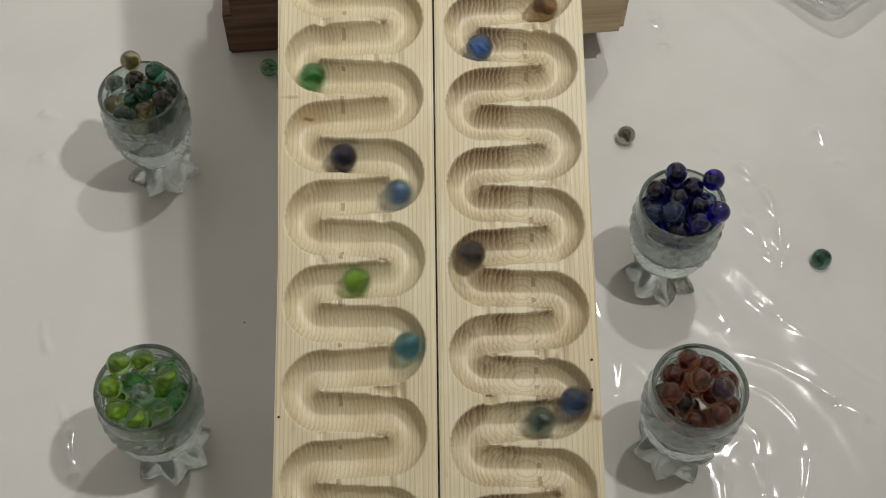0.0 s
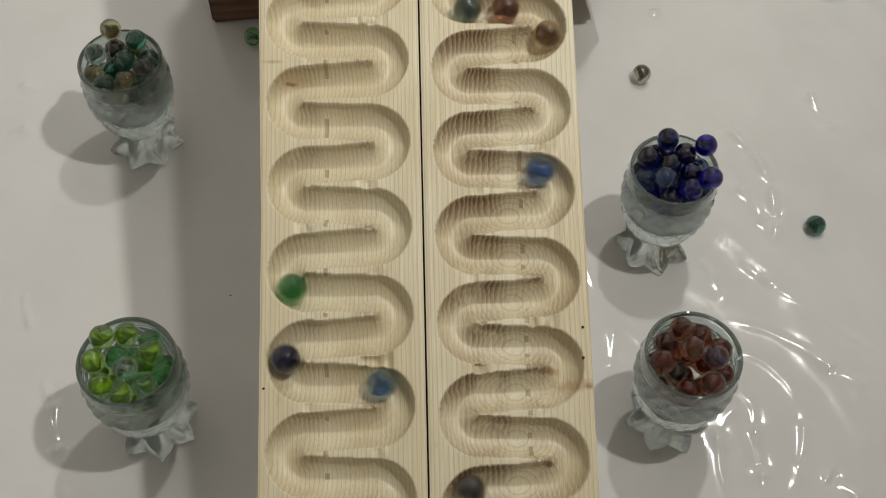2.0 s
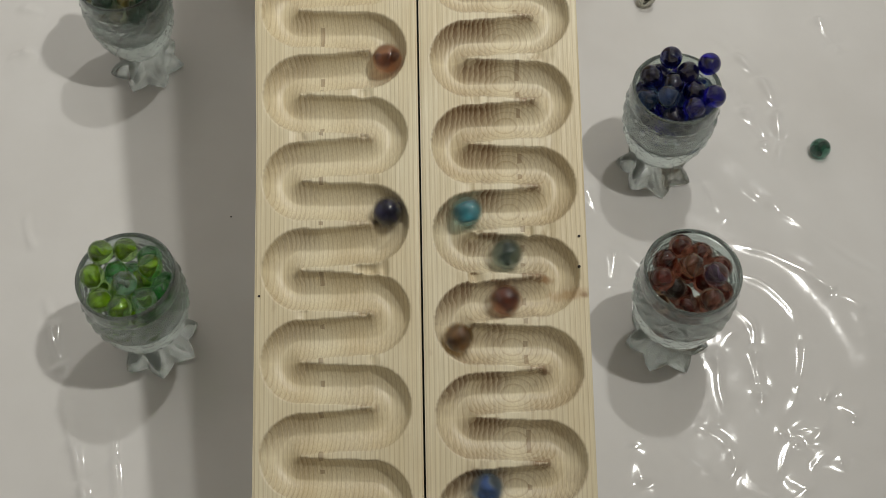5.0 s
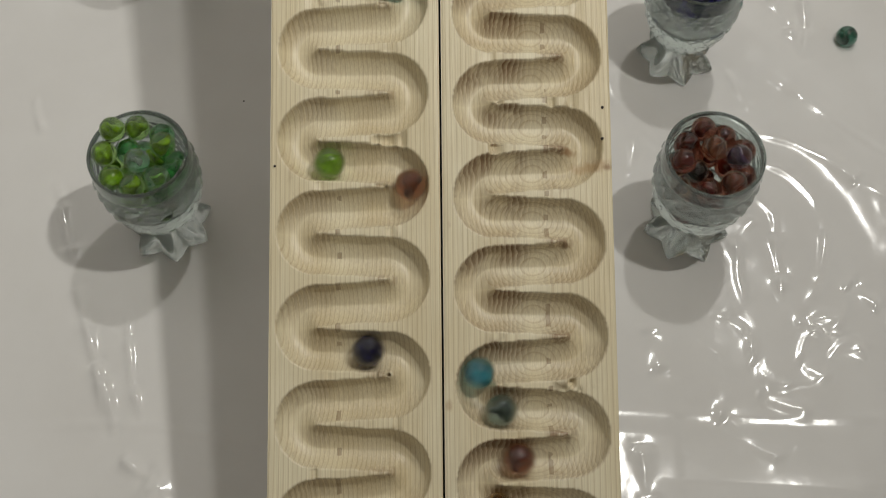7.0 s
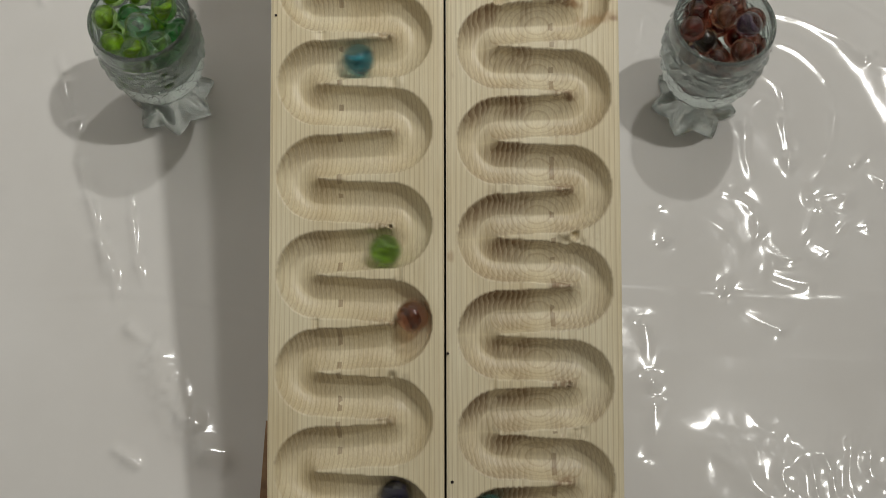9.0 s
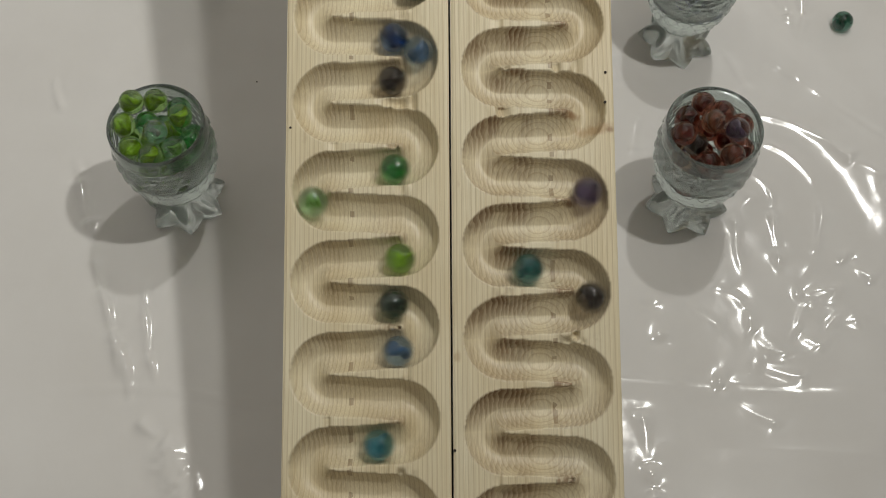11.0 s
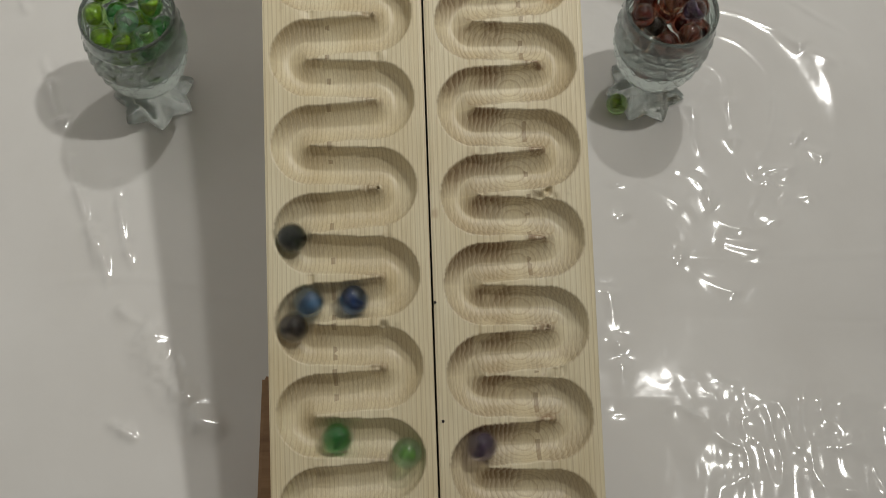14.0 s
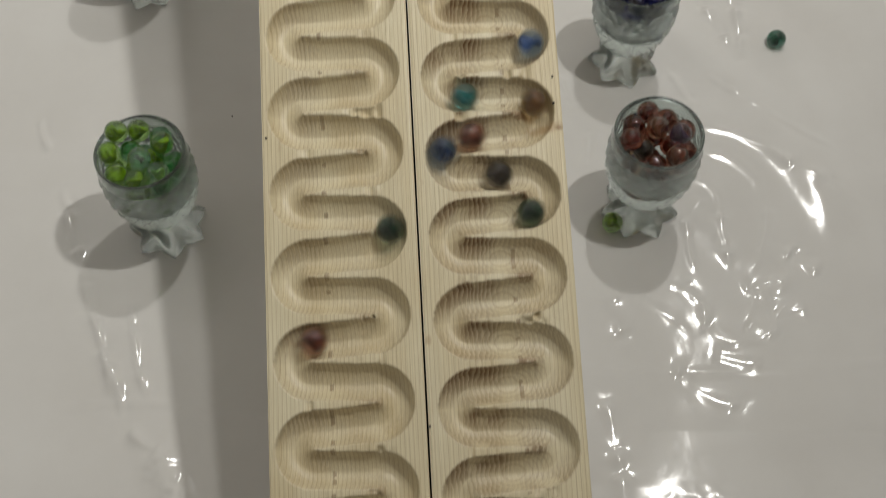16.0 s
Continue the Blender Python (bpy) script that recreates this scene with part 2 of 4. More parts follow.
PALE_WOOD = stained_wood("pale_wood", (0.42, 0.31, 0.18), (0.60, 0.48, 0.31))
PLASTER = plain("plaster", (0.84, 0.83, 0.81), 0.9, 8, 0.06, 0.1)
FLOORING = plain("flooring", (0.40, 0.30, 0.21), 0.5, 12, 0.2, 0.1)
KNOT = plain("pin_knot_dark", (0.02, 0.013, 0.01), 0.7, 900, 0.3, 0.0)
SPECK = plain("dust_speck", (0.03, 0.025, 0.02), 0.8, 900, 0.3, 0.0)

# ---------------------------------------------------------------- mesh helpers


def mesh_of(name, verts, faces, mat, smooth=True):
    me = bpy.data.meshes.new(name)
    me.from_pydata(verts, [], faces)
    me.materials.append(mat)
    if smooth:
        me.polygons.foreach_set("use_smooth", [True] * len(me.polygons))
    me.update()
    return me


def part(name, bm, mat, parent, label=""):
    me = bpy.data.meshes.new(name)
    bm.to_mesh(me)
    bm.free()
    me.materials.append(mat)
    ob = new(name, me)
    ob.parent = parent
    return tagged(ob, label)


def block(size, bevel=0.002):
    bm = bmesh.new()
    bmesh.ops.create_cube(bm, size=1)
    bmesh.ops.scale(bm, vec=size, verts=bm.verts)
    if bevel:
        bmesh.ops.bevel(bm, geom=bm.edges[:], offset=bevel, segments=2, affect="EDGES")
    return bm


def box_thing(name, size, m, mat, bevel=0.002):
    me = bpy.data.meshes.new(name)
    bm = block(size, bevel)
    bm.to_mesh(me)
    bm.free()
    me.materials.append(mat)
    ob = new(name, me)
    ob.matrix_basis = m
    return ob


def lattice(seed):
    return np.random.RandomState(seed).rand(256, 256)


def smooth_noise(x, y, seed):
    """Value noise, 0 to 1, with one random value at each whole number."""
    tab = lattice(seed)
    ix, iy = np.floor(x).astype(int), np.floor(y).astype(int)
    fx, fy = x - ix, y - iy
    fx, fy = fx * fx * fx * (fx * (6 * fx - 15) + 10), fy * fy * fy * (fy * (6 * fy - 15) + 10)
    a, b = tab[ix % 256, iy % 256], tab[(ix + 1) % 256, iy % 256]
    c, e = tab[ix % 256, (iy + 1) % 256], tab[(ix + 1) % 256, (iy + 1) % 256]
    return (a * (1 - fx) + b * fx) * (1 - fy) + (c * (1 - fx) + e * fx) * fy


def grid_faces(nx, ny):
    i = np.arange((nx - 1) * (ny - 1))
    a = (i // (ny - 1)) * ny + i % (ny - 1)
    return np.stack([a, a + ny, a + ny + 1, a + 1], 1)


# ---------------------------------------------------------------- the room

def room():
    tagged(box_thing("floor", (3.6, 3.8, 0.1), pose(0.1, 0.4, -0.80), FLOORING, 0), "brown floor of the room", "floor", kind="structure")
    tagged(box_thing("ceiling", (3.6, 3.8, 0.1), pose(0.1, 0.4, 2.30), PLASTER, 0), "plain white ceiling", "ceiling", kind="structure")
    for name, size, at in (("wall_west", (0.1, 3.8, 3.00), (-1.65, 0.4, 0.75)), ("wall_east", (0.1, 3.8, 3.00), (1.85, 0.4, 0.75)),
                           ("wall_north", (3.4, 0.1, 3.00), (0.1, 2.25, 0.75)), ("wall_south", (3.4, 0.1, 3.00), (0.1, -1.45, 0.75))):
        tagged(box_thing(name, size, pose(*at), PLASTER, 0), "plain off-white plaster wall", "wall", kind="structure")
    table = tagged(new("table"), "table hidden under a white vinyl cloth", "table")
    table.location = (0.1, 0.45, -0.75)
    top = part("tabletop", block((1.7, 1.9, 0.03)), BROWN_WOOD, table)
    top.location = (0, 0, 0.722)
    for sx in (-0.78, 0.78):
        for sy in (-0.88, 0.88):
            leg = part("leg", block((0.06, 0.06, 0.707)), BROWN_WOOD, table)
            leg.location = (sx, sy, 0.3535)


# creases of the cloth: middle, heading, length, bow, steepness, fall along it
CREASES_FAR = ((0.218, 0.817, -1.42, 0.063, -1.0, 0.18, -0.3), (0.301, 0.619, -1.27, 0.152, -8.0, 0.29, -0.22), (0.284, 0.591, -1.22, 0.115, 1.0, 0.17, -0.26), (0.356, 0.686, -1.23, 0.047, 2.1, 0.31, -0.25),
    (0.25, 0.515, -1.08, 0.048, -2.7, 0.21, -0.07), (0.285, 0.516, -0.72, 0.034, 11.0, 0.16, 0.05), (0.153, 0.507, -1.17, 0.04, 7.9, 0.16, -0.11),)
CREASES_MID = ((0.341, 0.432, -0.64, 0.077, -1.3, 0.1, 0.12), (0.17, 0.448, 1.53, 0.036, -5.3, 0.16, 0.13), (0.185, 0.461, -0.72, 0.034, -14.6, 0.13, 0.02), (0.303, 0.381, -1.74, 0.054, -5.6, 0.13, -0.05),
    (0.247, 0.392, 1.02, 0.045, -18.5, 0.08, 0.09), (0.242, 0.363, -1.46, 0.059, 5.6, 0.14, 0.01), (0.3, 0.37, -1.81, 0.074, -4.4, 0.12, -0.0), (0.288, 0.436, -0.81, 0.063, -17.0, 0.15, 0.0),
    (0.257, 0.422, -0.34, 0.047, -64.2, 0.15, 0.0), (0.271, 0.376, -1.59, 0.079, -1.2, 0.24, -0.13), (0.303, 0.458, -0.55, 0.103, -6.0, 0.12, 0.0), (0.333, 0.479, -0.66, 0.099, -1.5, 0.2, 0.0),)
CREASES_LOW = ((0.244, 0.317, -1.02, 0.036, -24.9, 0.06, 0.14), (0.297, 0.326, 0.24, 0.038, 9.6, 0.16, 0.12), (0.286, 0.312, 0.93, 0.039, -37.4, 0.13, 0.0), (0.311, 0.31, 0.46, 0.045, -61.0, 0.15, 0.0),
    (0.328, 0.35, -0.56, 0.038, 7.5, 0.06, 0.14), (0.235, 0.322, -0.57, 0.03, -29.9, 0.16, 0.06), (0.327, 0.347, -0.64, 0.035, -7.4, 0.16, 0.12), (0.311, 0.304, 0.21, 0.036, -6.5, 0.1, 0.15),
    (0.307, 0.323, 0.69, 0.041, 46.2, 0.13, 0.13), (0.217, 0.304, -0.72, 0.062, -5.7, 0.1, 0.03),)
CREASES_LOWEST = ((0.279, 0.28, -0.05, 0.054, 44.8, 0.1, 0.0), (0.185, 0.296, -1.3, 0.044, -21.1, 0.06, 0.16), (0.256, 0.286, -0.77, 0.049, 41.3, 0.06, 0.09), (0.268, 0.265, -0.27, 0.04, 15.9, 0.13, 0.12),
    (0.24, 0.238, -0.59, 0.074, 25.0, 0.1, 0.11), (0.175, 0.207, -1.39, 0.066, -2.5, 0.08, -0.14), (0.288, 0.289, -0.46, 0.027, 11.3, 0.08, 0.13), (0.178, 0.159, -1.59, 0.06, -1.9, 0.08, -0.14),)
CREASES_LEFT = ((-0.317, 0.631, 0.07, 0.036, -68.9, 0.24, -0.2), (-0.323, 0.677, -0.1, 0.03, -19.7, 0.19, -0.2), (-0.235, 0.371, -1.15, 0.078, 0.5, 0.45, -0.23), (-0.275, 0.459, -1.24, 0.037, 8.5, 0.47, 0.18),
    (-0.199, 0.278, -1.2, 0.106, 0.7, 0.45, -0.18), (-0.169, 0.266, -1.25, 0.084, 2.6, 0.43, -0.1), (-0.178, 0.237, -1.17, 0.047, -3.7, 0.32, -0.29), (-0.154, 0.198, -0.51, 0.027, 10.4, 0.25, -0.3),
    (-0.147, 0.119, -0.51, 0.027, -10.4, 0.42, -0.2),)


def along_crease(x, y, cx, cy, turn, length, bow):
    """Distance along a bowed crease and across it, and how far it has faded towards its ends."""
    p = (x - cx) * math.cos(turn) + (y - cy) * math.sin(turn)
    q = -(x - cx) * math.sin(turn) + (y - cy) * math.cos(turn) - 0.5 * bow * np.minimum(p * p, length * length)
    q = q - 0.0012 * np.sin(p * 60 + cx * 90) - 0.0004 * np.sin(p * 190 + cy * 80)
    return p, q, np.clip(1 - np.abs(p) / (0.5 * length), 0, 1)


def tablecloth():
    xs = np.concatenate([np.arange(-0.80, -0.36, 0.02), np.arange(-0.36, -0.10, 0.0016), np.arange(-0.10, 0.10, 0.005), np.arange(0.10, 0.56, 0.0017), np.arange(0.56, 0.981, 0.02)])
    ys = np.concatenate([np.arange(-0.53, -0.16, 0.02), np.arange(-0.16, 1.06, 0.0020), np.arange(1.06, 1.45, 0.02)])
    x, y = np.meshgrid(xs, ys, indexing="ij")
    creased = np.clip((x - 0.21) / 0.10, 0, 1) * np.clip((y - 0.20) / 0.10, 0, 1)
    amount = 0.12 + 0.88 * creased
    wx = x + 0.05 * (smooth_noise(x * 9, y * 9, 3) - 0.5)
    wy = y + 0.06 * (smooth_noise(x * 8, y * 8, 4) - 0.5)
    z = 0.0032 * amount * (smooth_noise(wx * 9 + wy * 5, wy * 5, 15) - 0.5) + 0.0009 * amount * (smooth_noise(wx * 21 + wy * 11, wy * 12, 16) - 0.5)
    # wide soft folds on the open side of the run
    rng = random.Random(5)
    for i in range(16):
        cx, cy, turn = rng.uniform(0.26, 0.56), rng.uniform(0.30, 0.98), -1.05 + rng.uniform(-0.30, 0.30)
        p, q, fade = along_crease(x, y, cx, cy, turn, rng.uniform(0.25, 0.55), rng.uniform(-6, 6))
        z += (rng.uniform(0.0006, 0.0011) if cy < 0.5 else rng.uniform(0.0014, 0.0028)) * np.minimum(1, 2.2 * fade) * np.exp(-((q / rng.uniform(0.011, 0.019)) ** 2))
    # thin sharp creases
    for cx, cy, turn, length, bow, steep, fall in CREASES_FAR + CREASES_MID + CREASES_LOW + CREASES_LOWEST + CREASES_LEFT:
        p, q, fade = along_crease(x, y, cx, cy, turn, length, bow)
        wide = 0.0030 + 0.0004 * math.sin(cx * 900)
        uneven = 0.92 + 0.16 * smooth_noise(p * 80, p * 0 + cx * 77, 17)
        # short steps along it, each falling the same way
        step = (p / 0.034 + 0.6 * smooth_noise(p * 60, p * 0 + cy * 77, 18)) % 1
        step = 0.034 * np.where(step < 0.78, step / 0.78 - 0.5, 0.5 - (step - 0.78) / 0.22)
        z += np.minimum(1, 2.6 * fade) * (1.17 * 1.2 * steep * wide * np.exp(-((q / wide) ** 2)) * uneven + 0.50 * fall * step * np.exp(-((q / (2.0 * wide)) ** 2)))
    # the cloth comes down from the boards, and swells towards the lower end of the run
    slope = np.clip(0.225 - x, 0, 0.13)
    z += np.where(x > 0, 0.075 * slope * np.clip(slope / 0.03, 0, 1), 0) * np.clip((y - 0.17) / 0.07, 0, 1)
    z += 0.055 * np.clip(x - 0.13, 0, 0.20) * np.clip((0.21 - y) / 0.06, 0, 1)
    # fold left by the packing, and the wide dip before it
    fold = 0.258 + 0.010 * (smooth_noise(x * 7, y * 0 + 1, 21) - 0.5) + 0.04 * (x - 0.3)
    fold = np.where(x < 0.0, 0.222 + 0.004 * np.sin(x * 30), fold)
    reach = np.where(x < 0, np.clip((x + 0.24) / 0.04, 0, 1), 1)
    z += 0.0005 * reach * np.exp(-(((y - fold) / 0.0035) ** 2))
    step = 1 / (1 + np.exp(-(y - 0.199 - 0.05 * (x - 0.3)) / 0.0060))
    z += 0.0048 * np.clip((x - 0.20) / 0.14, 0, 1) * step * np.exp(-np.clip(y - 0.22, 0, 1) / 0.30)
    # crinkled stretch near the lower end of the run
    near = np.clip((x - 0.195) / 0.04, 0, 1) * np.clip((0.175 - y) / 0.02, 0, 1)
    ridges = 1 - np.abs(2 * smooth_noise(wx * 62 + wy * 14, wy * 48, 31) - 1)
    fine = 1 - np.abs(2 * smooth_noise(wx * 120, wy * 105, 32) - 1)
    z += near * (0.0011 * ridges ** 2 + 0.0004 * fine ** 2)
    p, q, fade = along_crease(x, y, -0.122, 0.151, -0.93, 0.11, 7.4)
    band = np.minimum(1, 3 * fade) * np.exp(-((q / 0.011) ** 2))
    z += band * (0.0044 + 0.0030 * (smooth_noise(x * 120, y * 90, 33) - 0.5) + 0.0012 * (smooth_noise(x * 260, y * 240, 34) - 0.5))
    # flat where glasses and the stand press it down
    for cx, cy in CUP_PLACES:
        z *= 1 - 0.95 * np.exp(-((((x - cx) ** 2 + (y - cy) ** 2) / 0.034 ** 2) ** 2))
    verts = np.stack([x.ravel(), y.ravel(), z.ravel()], 1)
    ob = new("tablecloth", mesh_of("tablecloth", verts.tolist(), grid_faces(len(xs), len(ys)).tolist(), VINYL))
    tagged(ob, "glossy white vinyl tablecloth, creased and wrinkled", "tablecloth")


# ---------------------------------------------------------------- the marble run

PASS, BEND, FIRST, LAST = 0.02445, 0.012225, -6, 29
SIDES = {"L": (0.55375, -0.0630, -0.0282, -1), "R": (0.5478, 0.0285, 0.0620, 1)}
AXIS_U = Vector((0.99772, 0.06394, 0.02174))
AXIS_V = Vector((-0.06754, 0.94461, 0.32117))
AXIS_N = Vector((0.0, -0.32190, 0.94677))
FOOT = Vector((0.05878, 0.0, 0.10342))
RUN = Matrix((AXIS_U, AXIS_V, AXIS_N)).transposed().to_4x4()
RUN.translation = FOOT
DEPTH, HALF, THICK, BALL = 0.0108, 0.0101, 0.038, 0.0081


def groove(side, s):
    """Where the middle of the groove is s metres from its upper end: across and along the board."""
    v0, left, right, first = SIDES[side]
    straight, bend = right - left, math.pi * BEND
    k = math.floor(s / (straight + bend))
    rest, j = s - k * (straight + bend), FIRST + k
    way = first if j % 2 == 0 else -first
    v = v0 - PASS * j
    if rest <= straight:
        return (left + rest if way > 0 else right - rest), v
    a = (rest - straight) / BEND
    return (right if way > 0 else left) + way * BEND * math.sin(a), v - BEND + BEND * math.cos(a)


def spread(side, u, v):
    """The left board lies a little askew towards its upper end."""
    return u if side == "R" else u + u / 0.0888 * 0.0036 * np.clip((v - 0.42) / 0.16, 0, 1.6)


def board(side, mat, label):
    v0, left, right, first = SIDES[side]
    lo, hi = (-0.0888, -0.0005) if side == "L" else (0.0006, 0.0884)
    us = np.linspace(lo, hi, 124)
    vs = np.concatenate([np.arange(-0.175, -0.02, 0.0016), np.arange(-0.02, 0.61, 0.00074), np.arange(0.61, 0.905, 0.0020)])
    u, v = np.meshgrid(us, vs, indexing="ij")
    # distance to the winding middle line of the groove
    wob = 0.0005 * (smooth_noise(u * 60, v * 60, 41) - 0.5)
    j = np.round((v0 - v) / PASS)
    dist = np.full_like(u, 1.0)
    for dj in (-1, 0, 1):
        k = np.clip(j + dj, FIRST, LAST)
        vk = v0 - PASS * k
        du = np.maximum(np.maximum(left - u, u - right), 0)
        dist = np.minimum(dist, np.hypot(du, v - vk))
        even = (k % 2 == 0)
        toright = even if first > 0 else ~even
        cu = np.where(toright, right, left)
        cv = vk - BEND
        outward = np.where(toright, u - cu, cu - u)
        ring = np.abs(np.hypot(u - cu, v - cv) - BEND)
        dist = np.where((outward >= 0) & (k < LAST), np.minimum(dist, ring), dist)
    # the cutter tore the grain: small teeth, deepest on the uphill walls
    tooth = np.abs(((u / 0.0026 + 0.8 * smooth_noise(u * 30, v * 80, 43)) % 1) - 0.5) * 2
    torn = (0.00012 if side == "R" else 0.00006) * smooth_noise(u * 70, v * 50, 44)
    uphill = np.clip((v - (v0 - PASS * j)) / 0.004 - 1, 0, 1)
    mark = np.abs(((u / 0.0029 + 1.3 * smooth_noise(u * 40, v * 60, 48)) % 1) - 0.5) * 2
    deep = (0.0004 if side == "R" else 0.00012) * np.clip(smooth_noise(u * 45, v * 41, 49) * 1.6 - 0.35, 0, 1)
    # the tongues of wood between the passes taper towards their tips
    rightward = (j % 2 == 0) if first > 0 else (j % 2 != 0)
    tip_right = np.where(v > v0 - PASS * j, ~rightward, rightward)
    run = np.clip((u - left) / (right - left), 0, 1)
    taper = np.where(tip_right, run, 1 - run) * np.clip(1 - np.maximum(left - u, u - right) / 0.006, 0, 1)
    half = HALF - 0.0006 + 0.0019 * taper ** 1.5 + wob + torn * tooth + deep * uphill * mark ** 2
    inside = np.clip(1 - (dist / half) ** 2, 0, None)
    h = -DEPTH * (0.90 * np.sqrt(inside) + 0.10 * np.clip(1 - dist / half, 0, 1))
    # chips on the thin tongues of wood between two passes
    tongue = np.clip((0.0042 - np.abs(dist - HALF - 0.0022)) / 0.002, 0, 1) * (dist > half)
    tip = np.exp(-(((u - (right + 0.001)) / 0.007) ** 2)) + 0.6 * np.exp(-(((u - (left - 0.001)) / 0.004) ** 2))
    chip = np.clip(smooth_noise(u * 260, v * 90, 45) - 0.35, 0, 1) * np.clip(smooth_noise(u * 8, v * 23, 46) - 0.3, 0, 1)
    h -= 0.030 * tongue * np.clip(tip, 0, 1) * chip
    h += 0.00012 * (smooth_noise(u * 900, v * 25, 47) - 0.5)
    # eased outer edges
    rim = np.minimum(u - lo, hi - u)
    h -= 0.0012 * np.clip(1 - rim / 0.0012, 0, 1) ** 2
    nu, nv = len(us), len(vs)
    verts = np.stack([spread(side, u, v).ravel(), v.ravel(), h.ravel()], 1).tolist()
    faces = grid_faces(nu, nv).tolist()
    # sides and underside
    ring = [i * nv for i in range(nu)] + [(nu - 1) * nv + k for k in range(1, nv)] + [i * nv + nv - 1 for i in range(nu - 2, -1, -1)] + [k for k in range(nv - 2, 0, -1)]
    base = len(verts)
    # the inner sides lean together, so that the boards touch below
    verts += [[verts[i][0] * (0.1 if abs(verts[i][0]) < 0.002 else 1), verts[i][1], -THICK] for i in ring]
    m = len(ring)
    faces += [[ring[i], base + i, base + (i + 1) % m, ring[(i + 1) % m]][::-1] for i in range(m)]
    faces.append([base + i for i in range(m)][::-1])
    me = mesh_of("track_board", verts, faces, mat)
    flat = np.ones(len(me.polygons), bool)
    flat[-(m + 1):] = False
    me.polygons.foreach_set("use_smooth", flat.tolist())
    ob = new("track_board", me)
    ob.matrix_basis = RUN
    return tagged(ob, label, "marble run", "boards of the marble run")


def pin_knots(parent, spots):
    for u, v, r in spots:
        bm = bmesh.new()
        bmesh.ops.create_cone(bm, cap_ends=True, segments=10, radius1=r, radius2=r * 0.7, depth=0.0012)
        dot = part("pin_knot", bm, KNOT, parent, "small dark pin knot")
        dot.location = (u, v, 0.0)


def stand():
    a = box_thing("dark_beam", (0.362, 0.09, 0.048), pose(-0.0064, 0.834, 0.0245, 0, 0, 9.5), DARK_WOOD)
    tagged(a, "dark brown wooden beam lying across on the cloth", "wood block")
    b = box_thing("upper_beam", (0.190, 0.085, 0.046), pose(-0.0790, 0.8060, 0.0717, 0, 0, 9.5), DARK_WOOD)
    tagged(b, "dark brown beam stacked on another beam", "wood block")
    c = box_thing("pale_block", (0.148, 0.090, 0.136), pose(0.0960, 0.7930, 0.1167, 0, 0, 9.5), PALE_WOOD, 0.005)
    tagged(c, "pale rough wooden block stacked on the dark beam", "wood block")
    e = box_thing("top_block", (0.130, 0.055, 0.144), pose(0.0800, 0.7950, 0.2569, 0, 0, 9.5), PALE_WOOD)
    tagged(e, "pale wooden block that carries the upper end of the boards", "wood block")
    f = box_thing("brown_block", (0.150, 0.10, 0.088), pose(0.0285, 0.083, 0.0445, 0, 0, 3), BLOCK_WOOD)
    tagged(f, "brown wooden block under the lower end of the boards", "wood block")


# ---------------------------------------------------------------- glasses and marbles

CUP_PLACES = ((-0.1590, 0.3725), (0.2060, 0.3945), (0.2040, 0.5430), (-0.2120, 0.6235))
PROFILE = ((0.020, 0.0115), (0.024, 0.0158), (0.030, 0.0208), (0.038, 0.0258), (0.048, 0.0300), (0.060, 0.0326), (0.071, 0.0336), (0.083, 0.0332), (0.092, 0.0325), (0.101, 0.0319))


def cup_radius(z):
    zs, rs = zip(*PROFILE)
    return float(np.interp(z, zs, rs))


def cavity_radius(z):
    """The hollow of the glass: a thin lip above, a thick foot of solid glass below."""
    return float(np.interp(z, (0.044, 0.0455, 0.049, 0.055, 0.066, 0.083, 0.101), (0.0, 0.009, 0.0165, 0.0225, 0.0274, 0.0302, 0.0297)))


def scale_relief(a, z):
    """Overlapping rounded scales, 0 to 1, each rising towards its lower edge; twenty to a row."""
    row = (0.0895 - z) / 0.0078
    for k in range(int(math.floor(row)) - 2, int(math.floor(row)) + 1):
        dx = ((a * 10 / math.pi + 0.5 * (k % 2)) % 1) - 0.5
        edge = k + 0.95 + 0.95 * math.sqrt(max(0.0, 1 - (2 * dx) ** 2))
        if row < edge:
            return min(1.0, max(0.0, (row - k) / (edge - k))) ** 1.4 * (1 - 0.5 * abs(2 * dx) ** 3)
    return 0.0


def ringed(rings, mat, name):
    """A closed skin through rings of points, from the underside up."""
    n = len(rings[0])
    verts = [p for ring in rings for p in ring]
    faces = [(k * n + i, k * n + (i + 1) % n, (k + 1) * n + (i + 1) % n, (k + 1) * n + i) for k in range(len(rings) - 1) for i in range(n)]
    faces.append(tuple(range(n))[::-1])
    faces.append(tuple((len(rings) - 1) * n + i for i in range(n)))
    return mesh_of(name, verts, faces, mat)


